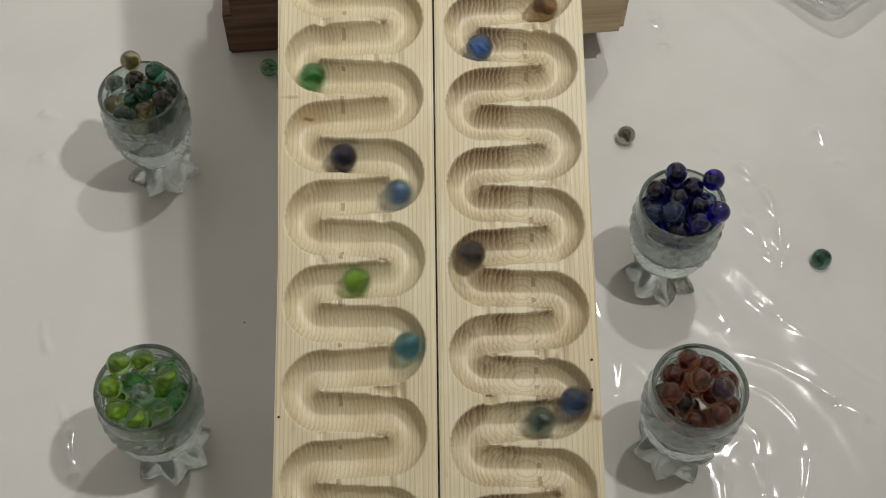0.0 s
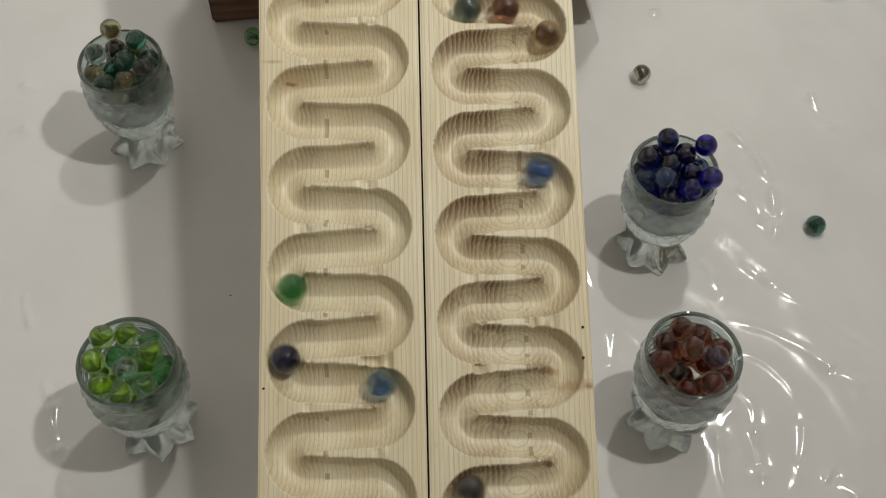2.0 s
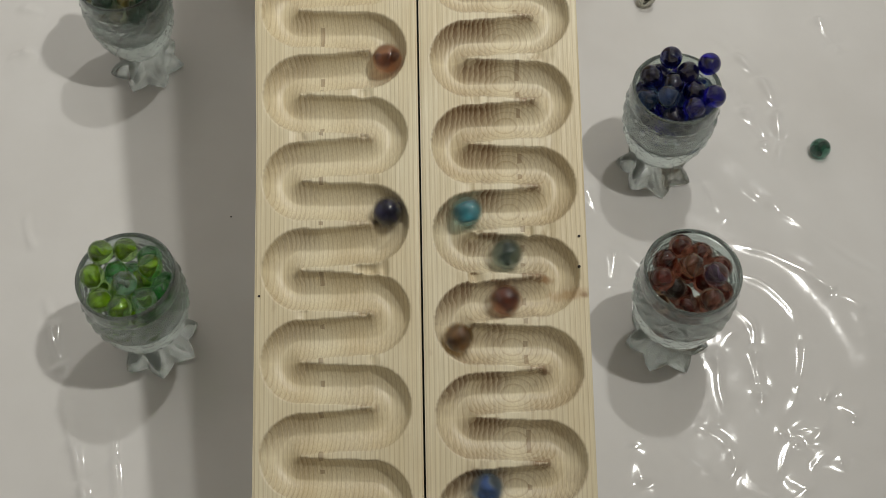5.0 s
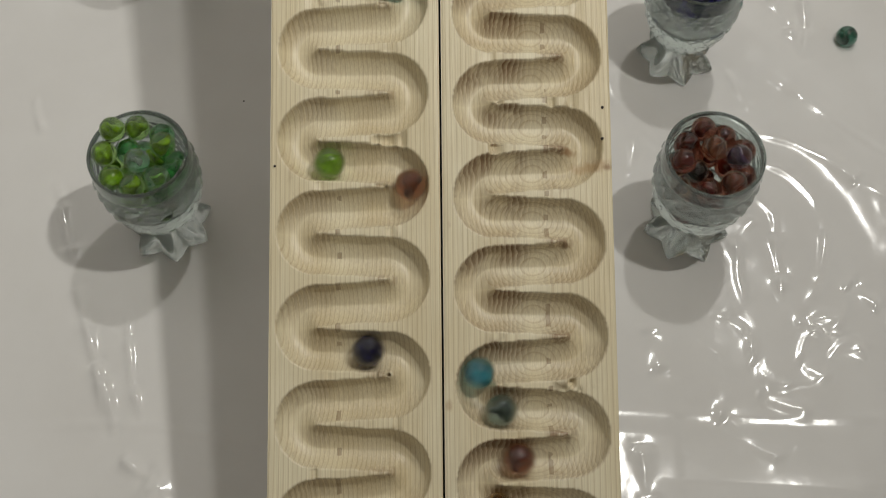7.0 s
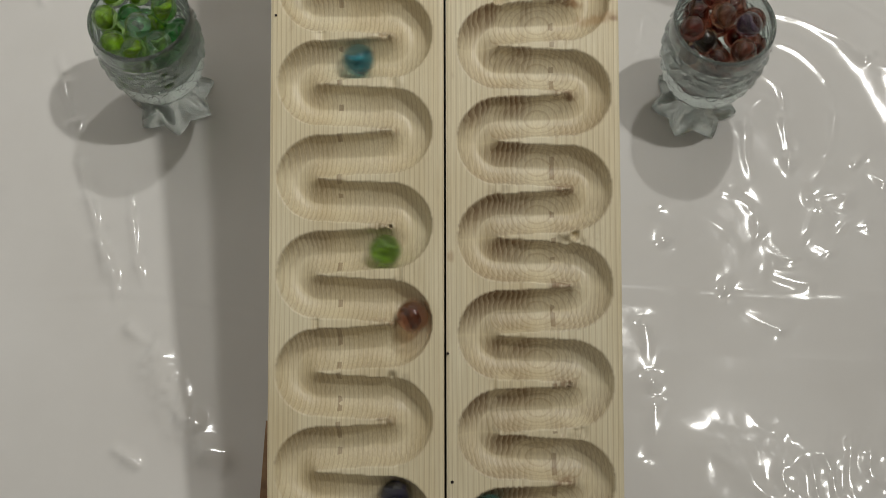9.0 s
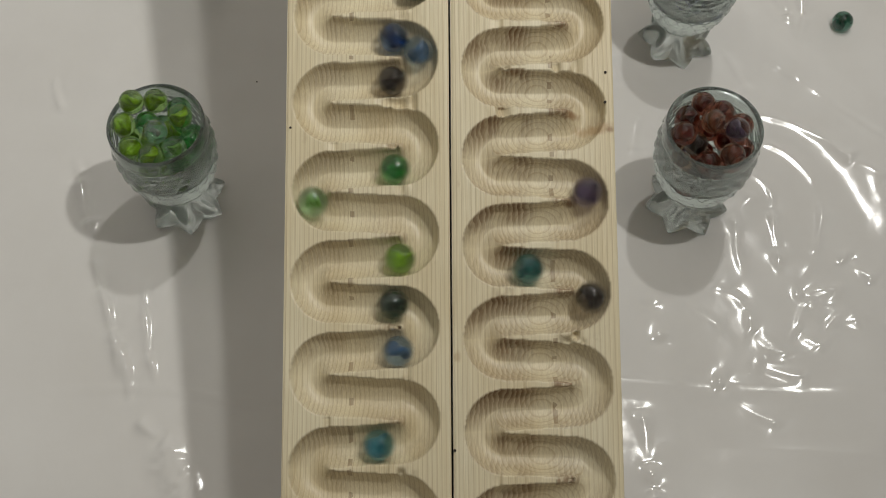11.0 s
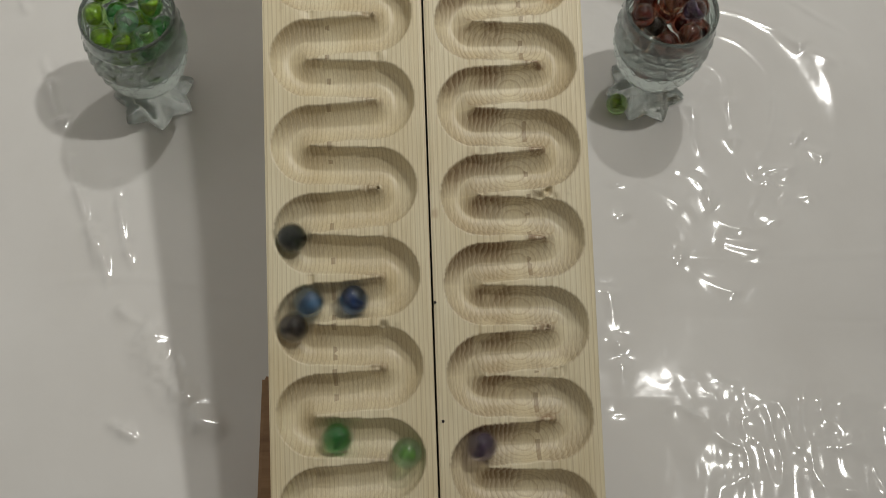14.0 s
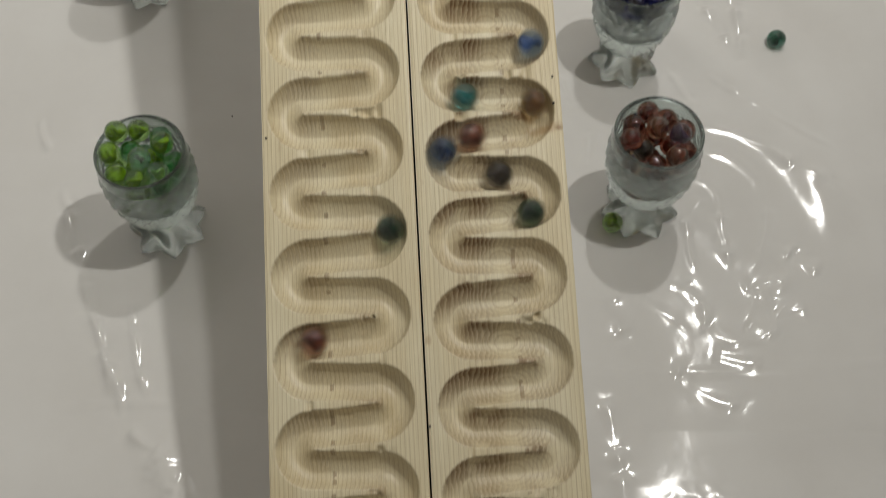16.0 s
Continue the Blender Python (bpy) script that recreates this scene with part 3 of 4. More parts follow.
def fish_glass():
    """A pressed-glass tumbler: scaly body, plain lip and a foot cut like a fish's tail. Built at the origin."""
    cup = new("fish_glass")
    n = 240
    angles = [2 * math.pi * i / n for i in range(n)]

    def circle(r, z):
        return [(r * math.cos(a), r * math.sin(a), z) for a in angles]
    rings = []
    for i in range(122):
        z = 0.020 + 0.081 * i / 121
        scaly = max(0.0, min(1.0, (0.0895 - z) / 0.002)) * max(0.0, min(1.0, (z - 0.021) / 0.004))
        base = cup_radius(z)
        ring = []
        for a in angles:
            r = base + 0.0029 * scaly * (scale_relief(a, z) - 0.60)
            ring.append((r * math.cos(a), r * math.sin(a), z))
        rings.append(ring)
    rings += [circle(0.0314, 0.1018), circle(0.0307, 0.1021), circle(0.0300, 0.1017)]
    rings += [circle(max(0.0005, cavity_radius(z)), z) for z in (0.101, 0.097, 0.092, 0.085, 0.078, 0.072, 0.068, 0.064, 0.061, 0.058, 0.055, 0.052, 0.049, 0.047, 0.0455, 0.0448, 0.0442)]
    bowl = new("bowl", ringed(rings, CUP_GLASS, "bowl"))
    bowl.parent = cup
    tagged(bowl, "thick clear glass bowl pressed with rounded scales")
    rings, n = [], 140
    for z, r0, wave in ((0.0006, 0.0246, 0.94), (0.0014, 0.0252, 1.0), (0.0042, 0.0252, 1.0), (0.0058, 0.0242, 0.95), (0.0085, 0.0205, 0.8), (0.0105, 0.0170, 0.55), (0.0135, 0.0142, 0.3), (0.0165, 0.0125, 0.1), (0.0198, 0.0117, 0.0)):
        ring = []
        for i in range(n):
            a = 2 * math.pi * i / n
            saw = 1 - abs(((i / n * 7 + 0.5) % 1) - 0.5) * 2
            r = r0 * (1 + wave * 0.34 * (saw ** 1.1 - 0.40))
            ring.append((r * math.cos(a), r * math.sin(a), z + wave * 0.0026 * (saw - 0.4) * (1 if z > 0.005 else 0)))
        rings.append(ring)
    foot = new("foot", ringed(rings, FOOT_GLASS, "foot"))
    foot.parent = cup
    tagged(foot, "tail-shaped star foot of clear pressed glass")
    return cup


def ball_mesh(name, radius, mat, nu=32, nv=18):
    verts, faces = [(0, 0, radius)], []
    for k in range(1, nv):
        th = math.pi * k / nv
        for i in range(nu):
            a = 2 * math.pi * i / nu
            verts.append((radius * math.sin(th) * math.cos(a), radius * math.sin(th) * math.sin(a), radius * math.cos(th)))
    verts.append((0, 0, -radius))
    for i in range(nu):
        j = (i + 1) % nu
        faces.append((0, 1 + i, 1 + j))
        faces.append((len(verts) - 1, 1 + (nv - 2) * nu + j, 1 + (nv - 2) * nu + i))
        for k in range(nv - 2):
            a, b = 1 + k * nu, 1 + (k + 1) * nu
            faces.append((a + i, b + i, b + j, a + j))
    return mesh_of(name, verts, faces, mat)


def swirl_mesh(name, size, mat):
    """Three twisted blades of coloured glass that meet in the middle, fattened so that they fill the ball."""
    r0 = BALL * size
    verts, faces = [], []
    nv, nu = 12, 24
    for k in range(nv + 1):
        z = -1 + 2 * k / nv
        wide = math.sqrt(max(0.0, 1 - z * z)) + 0.02
        for i in range(nu):
            a = 2 * math.pi * i / nu
            lobe = 0.62 + 0.38 * math.cos(3 * a) if size > 0.7 else 0.40 + 0.60 * max(0.0, math.cos(2 * a)) ** 2
            b = a + 1.1 * z
            verts.append((r0 * wide * lobe * math.cos(b), r0 * wide * lobe * math.sin(b), r0 * z))
    for k in range(nv):
        for i in range(nu):
            j = (i + 1) % nu
            faces.append((k * nu + i, k * nu + j, (k + 1) * nu + j, (k + 1) * nu + i))
    faces.append(tuple(range(nu))[::-1])
    faces.append(tuple(nv * nu + i for i in range(nu)))
    return mesh_of(name, verts, faces, mat)


BALLS = {k: ball_mesh(k + "_marble", BALL, GLASS[k]) for k in PALETTE}
CORES = {k: swirl_mesh(k + "_swirl", v[2] * (0.80 if v[2] < 0.84 else 0.92), SWIRL[k]) for k, v in PALETTE.items()}


def marble(kind, m, where, group):
    ob = new("marble", BALLS[kind])
    ob.matrix_basis = m
    core = new("swirl", CORES[kind])
    core.parent = ob
    return tagged(ob, PALETTE[kind][3] + " glass marble " + where, "marble", group)


def any_turn(rng):
    return Euler((rng.uniform(0, 6.28), rng.uniform(0, 6.28), rng.uniform(0, 6.28))).to_matrix().to_4x4()


def heap(centre, tops, kinds, below, where, group, seed):
    """Marbles settled in a glass: those on top lie where they are given, the rest fill the glass below them."""
    rng = random.Random(seed)
    p = [(0.93 * x / 1000, 0.93 * y / 1000 - 0.003, z / 1000 - 0.0080) for x, y, z in tops]
    n = len(p)
    for i in range(below):
        a, r = rng.uniform(0, 6.28), 0.022 * math.sqrt(rng.random())
        p.append((r * math.cos(a), r * math.sin(a), 0.060 + 0.034 * (i + 0.5) / below))
    p = np.array(p)
    firm = np.array([0.25] * n + [1.0] * below)
    gap = 2 * BALL + 0.0001
    for step in range(500):
        push = np.zeros_like(p)
        for i in range(len(p)):
            away = p[i] - p
            far = np.linalg.norm(away, axis=1)
            far[i] = 1
            near = far < gap
            near[i] = False
            if near.any():
                w = firm[i] / (firm[i] + firm[near])
                push[i] += ((away[near] / far[near, None]) * ((gap - far[near]) * w)[:, None]).sum(0)
        p += push * 0.7
        for i in range(len(p)):
            z = p[i][2]
            room_r = max(0.0, cavity_radius(min(z, 0.101)) - 0.0002 - BALL) if z < 0.103 else 0.0265
            r = math.hypot(p[i][0], p[i][1])
            if r > room_r:
                p[i][:2] *= room_r / r
            p[i][2] = min(max(z, 0.049 + BALL), 0.111)
    for i, (x, y, z) in enumerate(p):
        kind = kinds[i % len(kinds)]
        marble(kind, Matrix.Translation((centre[0] + x, centre[1] + y, float(z))) @ any_turn(rng), where, group)


def glasses():
    first = fish_glass()
    turns = (0.52, -1.12, -0.50, 0.0)
    labels = ("clear pressed-glass fish tumbler heaped with yellow-green marbles", "clear pressed-glass fish tumbler filled with red brown marbles",
              "clear pressed-glass fish tumbler heaped with dark blue marbles", "clear pressed-glass fish tumbler filled with olive and dark green marbles")
    for i, (x, y) in enumerate(CUP_PLACES):
        m = Matrix.Translation((x, y, 0.0006)) @ Matrix.Rotation(turns[i], 4, "Z")
        if i == 0:
            first.matrix_basis = m
            cup = first
        else:
            cup = copy_thing(first, m)
        tagged(cup, labels[i], "glass", "fish glasses round the marble run")
    heap(CUP_PLACES[0], ((-21.9, 19, 108), (-6.2, 24, 104), (-25.3, 4, 104), (-10.7, 11, 100), (14, 9, 106), (-17.8, -13, 104), (-2.5, -17, 104), (1.9, -1, 106), (11.3, -12, 103), (6.2, 20, 100), (17, 1, 97)),
         ("lime", "lime", "lime", "green", "lime", "lime", "lime", "clear", "pale_green", "green", "green", "green"), 15, "heaped in a fish glass", "marbles in the green glass", 1)
    heap(CUP_PLACES[1], ((-0.8, 24, 102), (12.9, 24, 100), (-14.3, 11, 102), (0.4, 7, 104), (24.6, 17, 100), (15.5, 2, 106), (-11.9, 0, 98), (-3.6, -13, 98), (13.1, -11, 102), (26.6, -1, 98)),
         ("ruby", "ruby", "ruby", "orange_red", "ruby", "mauve", "smoke", "ruby", "red_brown", "ruby", "orange_red"), 15, "piled in a fish glass", "marbles in the red glass", 2)
    heap(CUP_PLACES[2], ((0.1, 27, 110), (19.1, 19, 118), (-18.7, 11, 108), (12.3, 17, 106), (-0.7, 3, 108), (29.2, 15, 100), (26, -8, 112), (12.6, -3, 104), (-14.7, -4, 100), (9.9, -16, 104), (-2.7, -15, 98)),
         ("deep_blue", "cobalt", "deep_blue", "navy", "deep_blue", "blue", "cobalt", "deep_blue", "blue", "cobalt", "navy", "deep_blue"), 22, "heaped in a fish glass", "marbles in the blue glass", 3)
    heap(CUP_PLACES[3], ((-9.9, 25, 118), (10.4, 22, 112), (-2.6, 25, 102), (-25.5, 16, 104), (-13, 18, 104), (-21.2, 1, 102), (13.5, 16, 100), (2, 4, 104), (14.6, 0, 104), (-12.7, -10, 100), (2.9, -8, 100)),
         ("olive", "sea_green", "olive", "grey_green", "smoke", "olive", "bottle", "sea_green", "smoke", "bottle", "olive", "sea_green"), 15, "piled in a fish glass", "marbles in the dark glass", 4)


def loose_marbles():
    rng = random.Random(9)
    for kind, x, y in (("sea_green", 0.3345, 0.5620), ("green", -0.1375, 0.7380)):
        marble(kind, Matrix.Translation((x, y, BALL + 0.0012)) @ any_turn(rng), "lying loose on the white cloth", "loose marbles on the cloth")


def square_dish():
    dish = tagged(new("glass_dish"), "clear square glass dish with rounded corners on the cloth", "dish")
    n, verts, faces = 64, [], []
    levels = ((0.0, 0.060), (0.004, 0.063), (0.012, 0.066), (0.030, 0.072), (0.044, 0.077), (0.046, 0.0755), (0.044, 0.073), (0.030, 0.068), (0.012, 0.060), (0.009, 0.050))
    for z, r in levels:
        for i in range(n):
            a = 2 * math.pi * i / n
            c, s = math.cos(a), math.sin(a)
            k = (abs(c) ** 8 + abs(s) ** 8) ** (-1 / 8)
            verts.append((r * k * c, r * k * s, z))
    m = len(levels)
    for k in range(m - 1):
        for i in range(n):
            j = (i + 1) % n
            faces.append((k * n + i, k * n + j, (k + 1) * n + j, (k + 1) * n + i))
    faces.append(tuple(range(n))[::-1])
    faces.append(tuple((m - 1) * n + i for i in range(n)))
    body = new("dish_body", mesh_of("dish_body", verts, faces, DISH_GLASS))
    body.parent = dish
    dish.matrix_basis = pose(0.388, 0.924, 0.001, 0, 0, 43)


def specks():
    for x, y in ((-0.122, 0.480), (0.337, 0.422), (0.313, 0.272), (0.1725, 0.6035)):
        bm = bmesh.new()
        bmesh.ops.create_icosphere(bm, subdivisions=1, radius=0.0009)
        bmesh.ops.scale(bm, vec=(1, 0.8, 0.5), verts=bm.verts)
        me = bpy.data.meshes.new("crumb")
        bm.to_mesh(me)
        bm.free()
        me.materials.append(SPECK)
        ob = new("crumb", me)
        ob.location = (x, y, 0.0008)
        tagged(ob, "tiny dark crumb lying on the white cloth", "crumb", "crumbs on the cloth")


room()
tablecloth()
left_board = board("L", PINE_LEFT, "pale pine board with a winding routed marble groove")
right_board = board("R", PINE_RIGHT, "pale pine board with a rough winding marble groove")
pin_knots(left_board, ((-0.0862, 0.332, 0.0008),))
pin_knots(right_board, ((0.0843, 0.3608, 0.0009), (0.0838, 0.3444, 0.0009), (0.0034, 0.0962, 0.0010), (0.0014, 0.1597, 0.0008)))
stand()
glasses()
loose_marbles()
square_dish()
specks()

# ---------------------------------------------------------------- what moves
SPEED, CLEAR, END = 0.215, 2 * BALL + 0.0004, 35.4
WAITING, ARRIVED = {"L": [], "R": []}, {"L": 0, "R": 0}
RIDE = BALL - DEPTH + 0.0003


def place_on_run(u, v, h):
    return RUN @ Vector((u, v, h))


def timeline(side, runs, slot):
    """Seconds and metres along the groove: in the waiting row, on the way, and to the lower end."""
    keys = [(t0 + 0.1 * i, s / 1000) for t0, row in runs for i, s in enumerate(row)]
    t, s = keys[0]
    if t > 0:
        go = t - (s - slot) / SPEED
        keys = ([(0.0, slot), (go, slot)] if go > 0.01 else [(0.0, s - SPEED * t)]) + keys
    v0, left, right, first = SIDES[side]
    stop = END * (right - left + math.pi * BEND) - CLEAR * ARRIVED[side]
    t, s = keys[-1]
    if t < 16:
        there = t + (stop - s) / SPEED
        if there < 16:
            ARRIVED[side] += 1
            keys += [(there, stop), (16.0, stop)]
        else:
            keys.append((16.0, s + SPEED * (16 - t)))
    return keys


def rolling(thing, places):
    """Key a ball through places (seconds, point), turning it as it rolls."""
    turn, rows, before = thing.matrix_basis.to_quaternion(), [], None
    for t, p in places:
        if before is not None and (p - before).length > 1e-5:
            step = p - before
            axis = AXIS_N.cross(step)
            if axis.length > 1e-6:
                angle = min(step.length / BALL, 1.35)
                turn = Matrix.Rotation(angle, 4, axis.normalized()).to_quaternion() @ turn
        rows.append((t, Matrix.Translation(p) @ turn.to_matrix().to_4x4()))
        before = p
    slim = [r for i, r in enumerate(rows) if i in (0, len(rows) - 1) or (r[1].translation - rows[i - 1][1].translation).length > 1e-5 or (rows[i + 1][1].translation - r[1].translation).length > 1e-5]
    walk(thing, slim)


def runner(side, kind, slot_no, *runs, hop=()):
    rng = random.Random(kind + side + str(slot_no))
    ball = marble(kind, any_turn(rng), "rolling down the winding groove", "marbles on the run")
    keys = timeline(side, runs, CLEAR * slot_no)
    ts, ss = zip(*keys)
    places = []
    for f in range(481):
        t = f / 30
        u, v = groove(side, float(np.interp(t, ts, ss)))
        h = RIDE
        if hop and t <= hop[-1][0]:
            if t <= hop[0][0]:
                u, v = groove(side, CLEAR * slot_no)
            else:
                start = groove(side, CLEAR * slot_no)
                ht, hu, hv, hh = zip((hop[0][0], *start, RIDE), *hop[1:])
                u, v, h = (float(np.interp(t, ht, c)) for c in (hu, hv, hh))
        places.append((t, place_on_run(float(spread(side, u, v)), v, h)))
    rolling(ball, places)


def cloth_rise(x):
    """How far the cloth stands up beside the boards."""
    return 0.06 * min(0.10, max(0.0, 0.215 - x))


def stray():
    """The marble that drops off the boards, rolls over the cloth and stops beside the glass."""
    ball = marble("lime", any_turn(random.Random(77)), "that rolled over the cloth to the glass", "loose marbles on the cloth")
    z = BALL + 0.0012
    keys = [(0.0, (0.085, 0.752, z)), (11.0, (0.085, 0.752, z)), (11.4, (0.140, 0.735, z)), (11.65, (0.152, 0.690, z)), (11.9, (0.148, 0.592, z)), (12.0, (0.154, 0.534, z)), (12.1, (0.165, 0.477, z)),
            (12.2, (0.167, 0.420, z)), (12.3, (0.173, 0.382, z)), (12.4, (0.180, 0.3765, z)), (12.5, (0.1835, 0.3762, z)), (16.0, (0.1835, 0.3762, z))]
    keys = [(t, (x, y, h + cloth_rise(x) * min(1.0, max(0.0, (y - 0.37) / 0.05)))) for t, (x, y, h) in keys]
    ts, ps = zip(*keys)
    places = [(f / 30, Vector([float(np.interp(f / 30, ts, [p[k] for p in ps])) for k in range(3)])) for f in range(481)]
    rolling(ball, places)


def nudged():
    """The marble that rolls a hand's width over the cloth and comes to rest."""
    ball = marble("grey_olive", any_turn(random.Random(31)), "that rolled a little way over the cloth", "loose marbles on the cloth")
    keys = ((0.0, 0.1811, 0.6783), (0.1, 0.1850, 0.6830), (0.2, 0.1913, 0.7005), (0.3, 0.1966, 0.7067), (0.4, 0.2010, 0.7105), (0.5, 0.2040, 0.7125), (16.0, 0.2040, 0.7125))
    ts, xs, ys = zip(*keys)
    rolling(ball, [(f / 30, Vector((float(np.interp(f / 30, ts, xs)), float(np.interp(f / 30, ts, ys)), BALL + 0.0012 + cloth_rise(float(np.interp(f / 30, ts, xs)))))) for f in range(481)])


def motions():
    runner("L", "cyan", 19, (0, [1006, 1028, 1048, 1068, 1088, 1109, 1130, 1148, 1167, 1187, 1209, 1229, 1251, 1273]))
    runner("L", "lime", 18, (0, [895, 918, 938, 958, 979, 998, 1018, 1040, 1061, 1081, 1101, 1124, 1142, 1160, 1180, 1203, 1222, 1242, 1265, 1289]))
    runner("L", "pale_blue", 17, (0, [724, 750, 772, 792, 813, 836, 855, 876, 899, 921, 940, 960, 978, 995, 1011, 1030, 1053, 1074, 1095, 1116, 1137, 1155, 1175, 1197, 1219, 1238, 1258, 1279, 1299, 1320, 1344]))
    runner("L", "navy", 16, (0, [670, 689, 708, 730, 752, 773, 792, 814, 834, 853, 872, 895, 917, 938, 958, 979, 995, 1013, 1035, 1057, 1077, 1098, 1120, 1140, 1159, 1178, 1199, 1219, 1240, 1261, 1283, 1304, 1324]))
    runner("L", "green", 15, (0, [506, 529, 551, 573, 597, 621, 640, 662, 683, 704, 725, 748, 771, 792, 814, 836, 855, 876, 900, 922, 942, 961, 980, 1000, 1020, 1040, 1061, 1080, 1100, 1121, 1141, 1158, 1174]))
    runner("L", "navy", 14, (3, [569, 590, 610]), (5.3, [1064, 1084, 1104, 1125, 1144, 1160, 1178, 1199, 1220, 1242, 1263, 1283, 1303, 1326, 1349, 1371, 1393, 1416, 1437, 1458, 1482, 1506, 1528, 1551, 1574, 1594, 1615, 1639, 1661, 1683, 1706, 1730, 1753, 1776, 1800, 1820, 1843, 1868]))
    runner("L", "orange_red", 13, (5.3, [782, 802, 824, 846, 866, 887, 908, 930, 951, 971, 990, 1010, 1029, 1051, 1073, 1098, 1126, 1152, 1172, 1192, 1212, 1232, 1254, 1277, 1298, 1321, 1345, 1369, 1390, 1412, 1433, 1455, 1477, 1501, 1523, 1544, 1566, 1588, 1610, 1633, 1656, 1678, 1699, 1722, 1743]))
    runner("L", "lime", 12, (6.8, [1073, 1088, 1103, 1115, 1126, 1135, 1145, 1156, 1171, 1188, 1208, 1229, 1248, 1270, 1291, 1313, 1337, 1361, 1381, 1401, 1422, 1445, 1466, 1490, 1514, 1537, 1560, 1582, 1602, 1625]), hop=((6.15, -0.02, 0.60, 0.004), (6.3, -0.028, 0.47, 0.03), (6.4, -0.0379, 0.4073, -0.002), (6.5, -0.0661, 0.4213, 0.030), (6.6, -0.0783, 0.4071, 0.014), (6.7, -0.0775, 0.3770, -0.0024), (6.8, -0.0680, 0.3585, -0.0024)))
    runner("L", "cyan", 11, (6.2, [719, 744, 768, 785, 787]), (8.1, [1005, 1024, 1046, 1069, 1090, 1110, 1131, 1151, 1168, 1187, 1208, 1229, 1251, 1272, 1295, 1316, 1341]))
    runner("L", "pale_blue", 10, (9.1, [1088, 1109, 1129, 1147, 1162, 1178, 1196]), (11.8, [1629, 1649, 1670, 1690, 1711, 1731, 1749, 1768, 1791]))
    runner("L", "bottle", 9, (9.3, [1075, 1094, 1115, 1136, 1154]), (11.8, [1589, 1608, 1631, 1656, 1678, 1700, 1723, 1744, 1768, 1792, 1813]))
    runner("L", "lime", 8, (9.6, [1013, 1038]), (11.8, [1488, 1511, 1533, 1557, 1580, 1601, 1622, 1646, 1666, 1688, 1711, 1734, 1755, 1778, 1801, 1823, 1846, 1869]))
    runner("L", "pale_green", 7, (9.7, [961]), (11.8, [1397, 1416, 1437, 1459, 1483, 1507, 1528, 1550, 1573, 1595, 1616, 1637, 1658, 1679, 1703, 1728, 1749, 1772, 1796, 1815, 1834, 1857, 1881, 1901, 1925, 1955]))
    runner("L", "green", 6, (11.8, [1345, 1368, 1392, 1414, 1434, 1455, 1479, 1503, 1525, 1548, 1572, 1594, 1615, 1638, 1661, 1684, 1708, 1731, 1753, 1776, 1798, 1818, 1840, 1864, 1885, 1905, 1928, 1953, 1976, 1988]))
    runner("L", "smoke", 5, (11.8, [1200, 1220, 1240, 1263, 1284, 1303, 1324, 1347, 1370, 1390, 1410, 1430, 1449, 1466, 1487, 1509, 1533, 1557, 1578, 1600, 1623, 1645, 1666, 1690, 1715, 1737, 1759, 1784, 1805, 1825, 1848, 1871, 1893, 1918, 1947]))
    runner("L", "pale_blue", 4, (11.8, [1173, 1195, 1215, 1235, 1258, 1281, 1302, 1322, 1346, 1367, 1387, 1409, 1431, 1450, 1471, 1493, 1516, 1537, 1560, 1582, 1604, 1628, 1649, 1668, 1690, 1713, 1735, 1757, 1782, 1805, 1825, 1848, 1874, 1897, 1917]))
    runner("L", "blue", 3, (11.8, [1156, 1175, 1197, 1217, 1238, 1261, 1282, 1302, 1324, 1347, 1370, 1391, 1412, 1433, 1452, 1473, 1496, 1519, 1542, 1563, 1584, 1604, 1625, 1648, 1672, 1697, 1718, 1735, 1756, 1777, 1798, 1819, 1842, 1866, 1890, 1910]))
    runner("L", "black_green", 2, (11.8, [1039, 1062, 1083, 1106, 1128, 1147, 1166, 1186, 1208, 1229, 1251, 1274, 1297, 1318, 1341, 1366, 1390, 1411, 1433, 1455, 1478, 1500, 1520, 1544, 1567, 1587, 1608, 1631, 1654, 1674, 1696, 1719, 1740, 1764, 1788, 1808, 1826, 1846, 1869]))
    runner("L", "red_brown", 1, (14.4, [1160, 1176, 1197, 1218, 1238, 1258, 1280, 1301, 1324, 1347, 1368, 1388, 1410, 1428, 1446, 1471, 1498]))
    runner("L", "bottle", 0, (15.1, [1106, 1128, 1149, 1169, 1189, 1208, 1230, 1255, 1278, 1297]))
    runner("R", "grey_green", 17, (0, [1085, 1108, 1128, 1146, 1168, 1189]))
    runner("R", "blue", 16, (0, [1061, 1084, 1107, 1128, 1149, 1171, 1190, 1207]))
    runner("R", "smoke", 15, (0, [834, 851, 871, 895, 919, 944, 966, 986, 1005, 1025, 1045, 1065, 1086, 1110, 1132, 1153, 1174, 1195, 1216, 1239, 1263]))
    runner("R", "steel_blue", 14, (0, [430, 428, 427, 433, 445, 459, 470, 483, 501, 523, 545, 563, 584, 606, 628, 648, 672, 693, 711, 732, 756, 778, 800, 822, 842, 860, 881, 902, 924, 945, 968, 989, 1009]))
    runner("R", "amber", 13, (0, [355, 368, 397, 420, 432, 444, 452, 459, 463, 464, 464, 462, 458, 453, 448, 445, 453, 460, 467, 476, 489, 510, 534, 554, 572, 592, 613, 634, 658, 682, 702, 724, 747]), (5.3, [1205, 1226, 1250, 1273, 1296, 1318, 1339, 1360, 1384, 1408, 1427, 1447, 1470, 1492, 1513, 1536, 1559]))
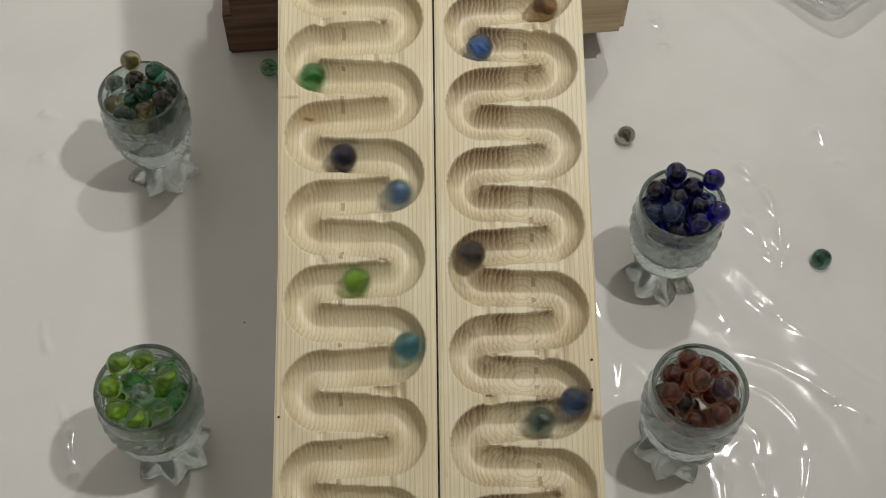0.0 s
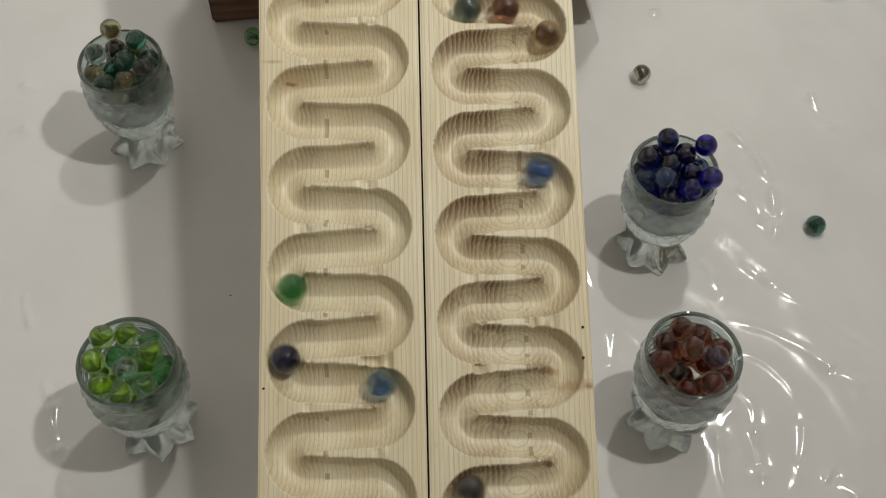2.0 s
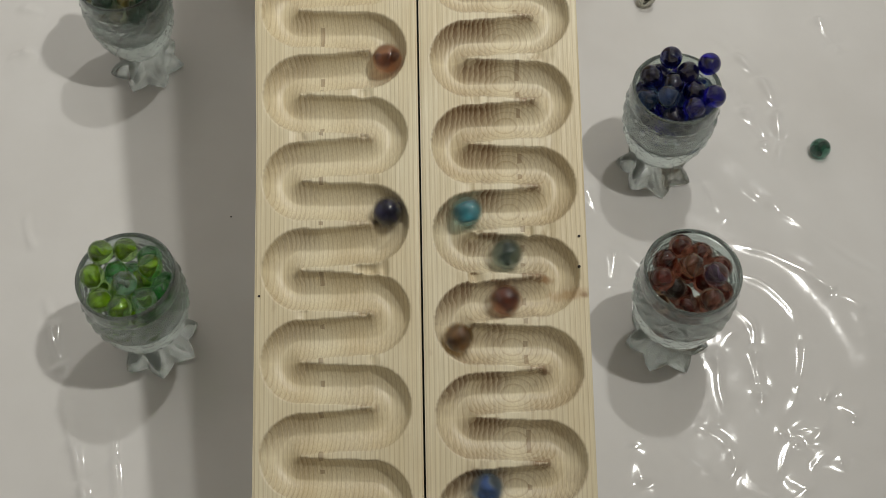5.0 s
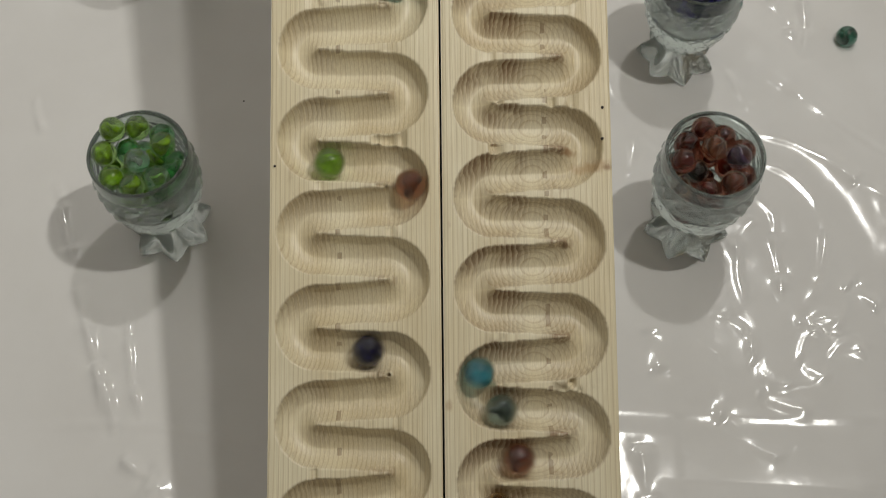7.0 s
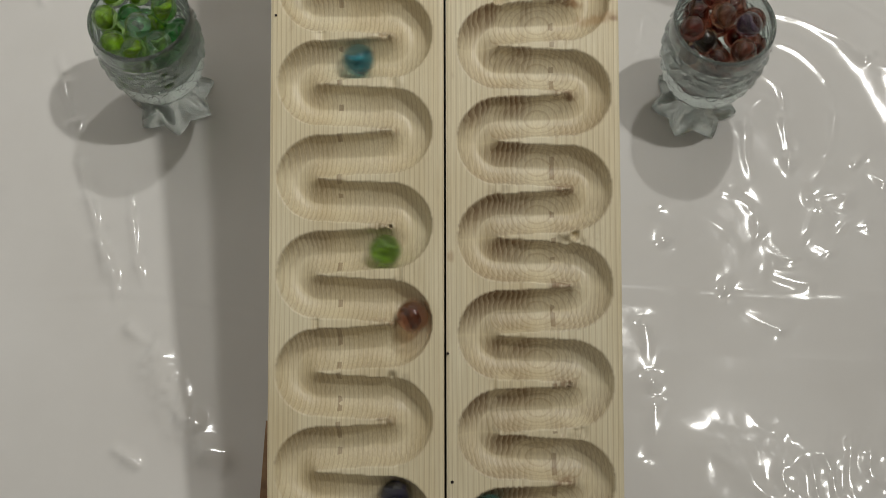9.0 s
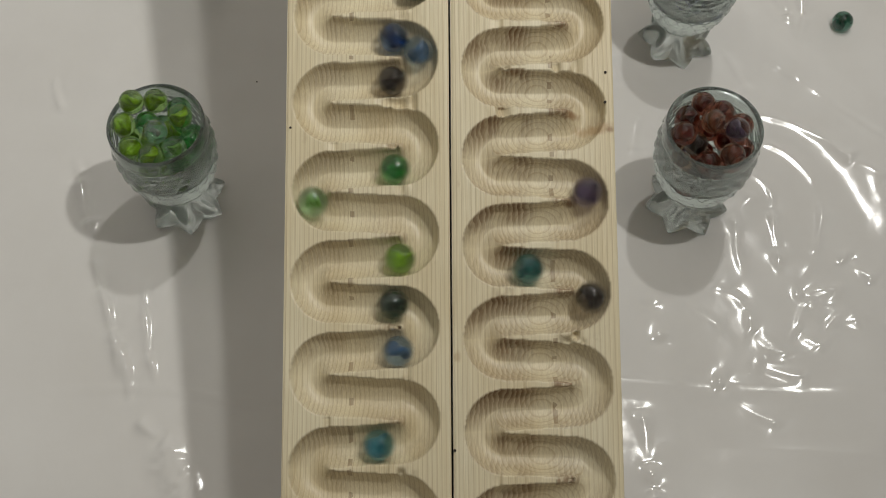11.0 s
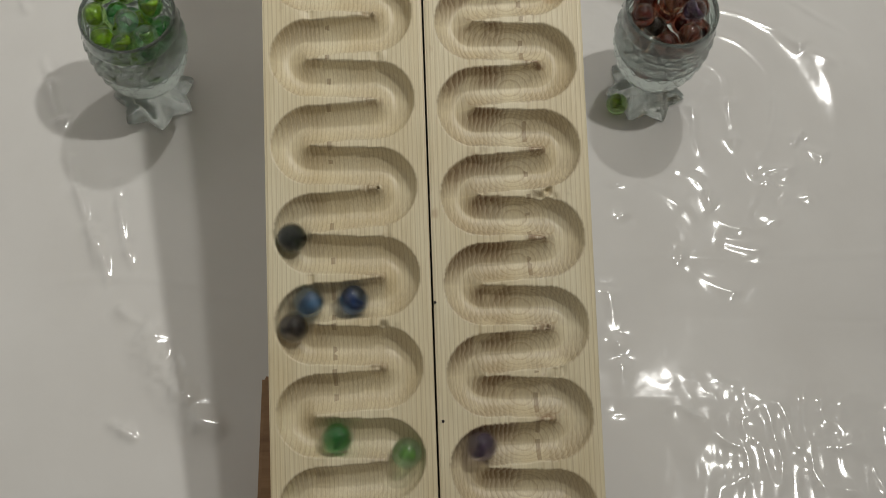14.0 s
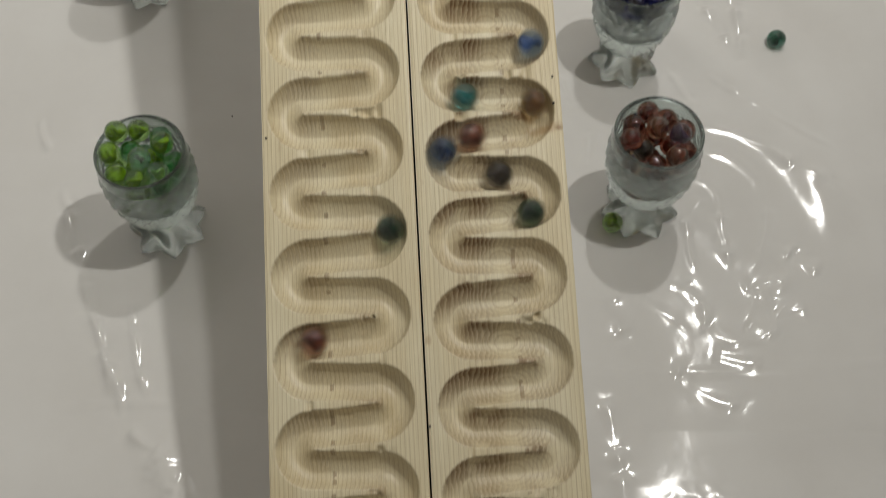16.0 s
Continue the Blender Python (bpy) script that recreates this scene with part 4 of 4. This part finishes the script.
    runner("R", "red_brown", 12, (1.5, [424, 431, 435, 439, 445, 453, 469, 490, 513, 536, 556, 576, 595, 615, 635, 656, 679, 701]), (5.3, [1162, 1183, 1203, 1224, 1247, 1270, 1292, 1315, 1338, 1360, 1383, 1407, 1427, 1448, 1469, 1488, 1509, 1534, 1556, 1577, 1599, 1619]))
    runner("R", "grey_green", 11, (1.9, [420, 431, 443, 460, 481, 500, 520, 539, 557, 576, 596, 616, 634, 652]), (5.3, [1086, 1108, 1128, 1147, 1168, 1188, 1206, 1222, 1246, 1268, 1288, 1310, 1334, 1354, 1376, 1399, 1419, 1439, 1460, 1480, 1500, 1522, 1544, 1563, 1584, 1605, 1624, 1642, 1664, 1685, 1704, 1723]))
    runner("R", "cyan", 10, (3.2, [575]), (5.3, [1038, 1061, 1082, 1104, 1126, 1146, 1168, 1188, 1208, 1231, 1256, 1278, 1299, 1322, 1344, 1366, 1389, 1412, 1432, 1452, 1472, 1492, 1511, 1533, 1554, 1575, 1597, 1616, 1637, 1661, 1686, 1708]))
    runner("R", "smoke", 9, (9.5, [1009, 1036, 1061]), (11.8, [1528, 1550, 1573, 1597, 1618, 1637, 1658, 1682, 1704, 1725, 1746, 1766, 1784, 1804, 1828]))
    runner("R", "teal", 8, (9.6, [994, 1019]), (11.8, [1484, 1503, 1529, 1553, 1575, 1598, 1620, 1641, 1662, 1685, 1708, 1730, 1753, 1772, 1790, 1812, 1838]))
    runner("R", "mauve", 7, (9.7, [925]), (11.8, [1367, 1390, 1412, 1432, 1451, 1472, 1492, 1513, 1536, 1558, 1579, 1600, 1621, 1640, 1659, 1681, 1703, 1724, 1748, 1770, 1792, 1814, 1836, 1856, 1880, 1902, 1919]))
    runner("R", "bottle", 6, (15.3, [1073, 1095, 1117, 1135, 1157, 1178, 1197, 1218]))
    runner("R", "smoke", 5, (15.4, [1039, 1061, 1082, 1102, 1124, 1149, 1171]))
    runner("R", "blue", 4, (15.5, [1013, 1039, 1057, 1075, 1101, 1127]))
    runner("R", "red_brown", 3, (15.6, [1015, 1038, 1058, 1080, 1106]))
    runner("R", "amber", 2, (15.7, [979, 1006, 1030, 1053]))
    runner("R", "teal", 1, (15.7, [944, 965, 985, 1010]))
    runner("R", "steel_blue", 0, (15.9, [902, 921]))
    stray()
    nudged()


motions()
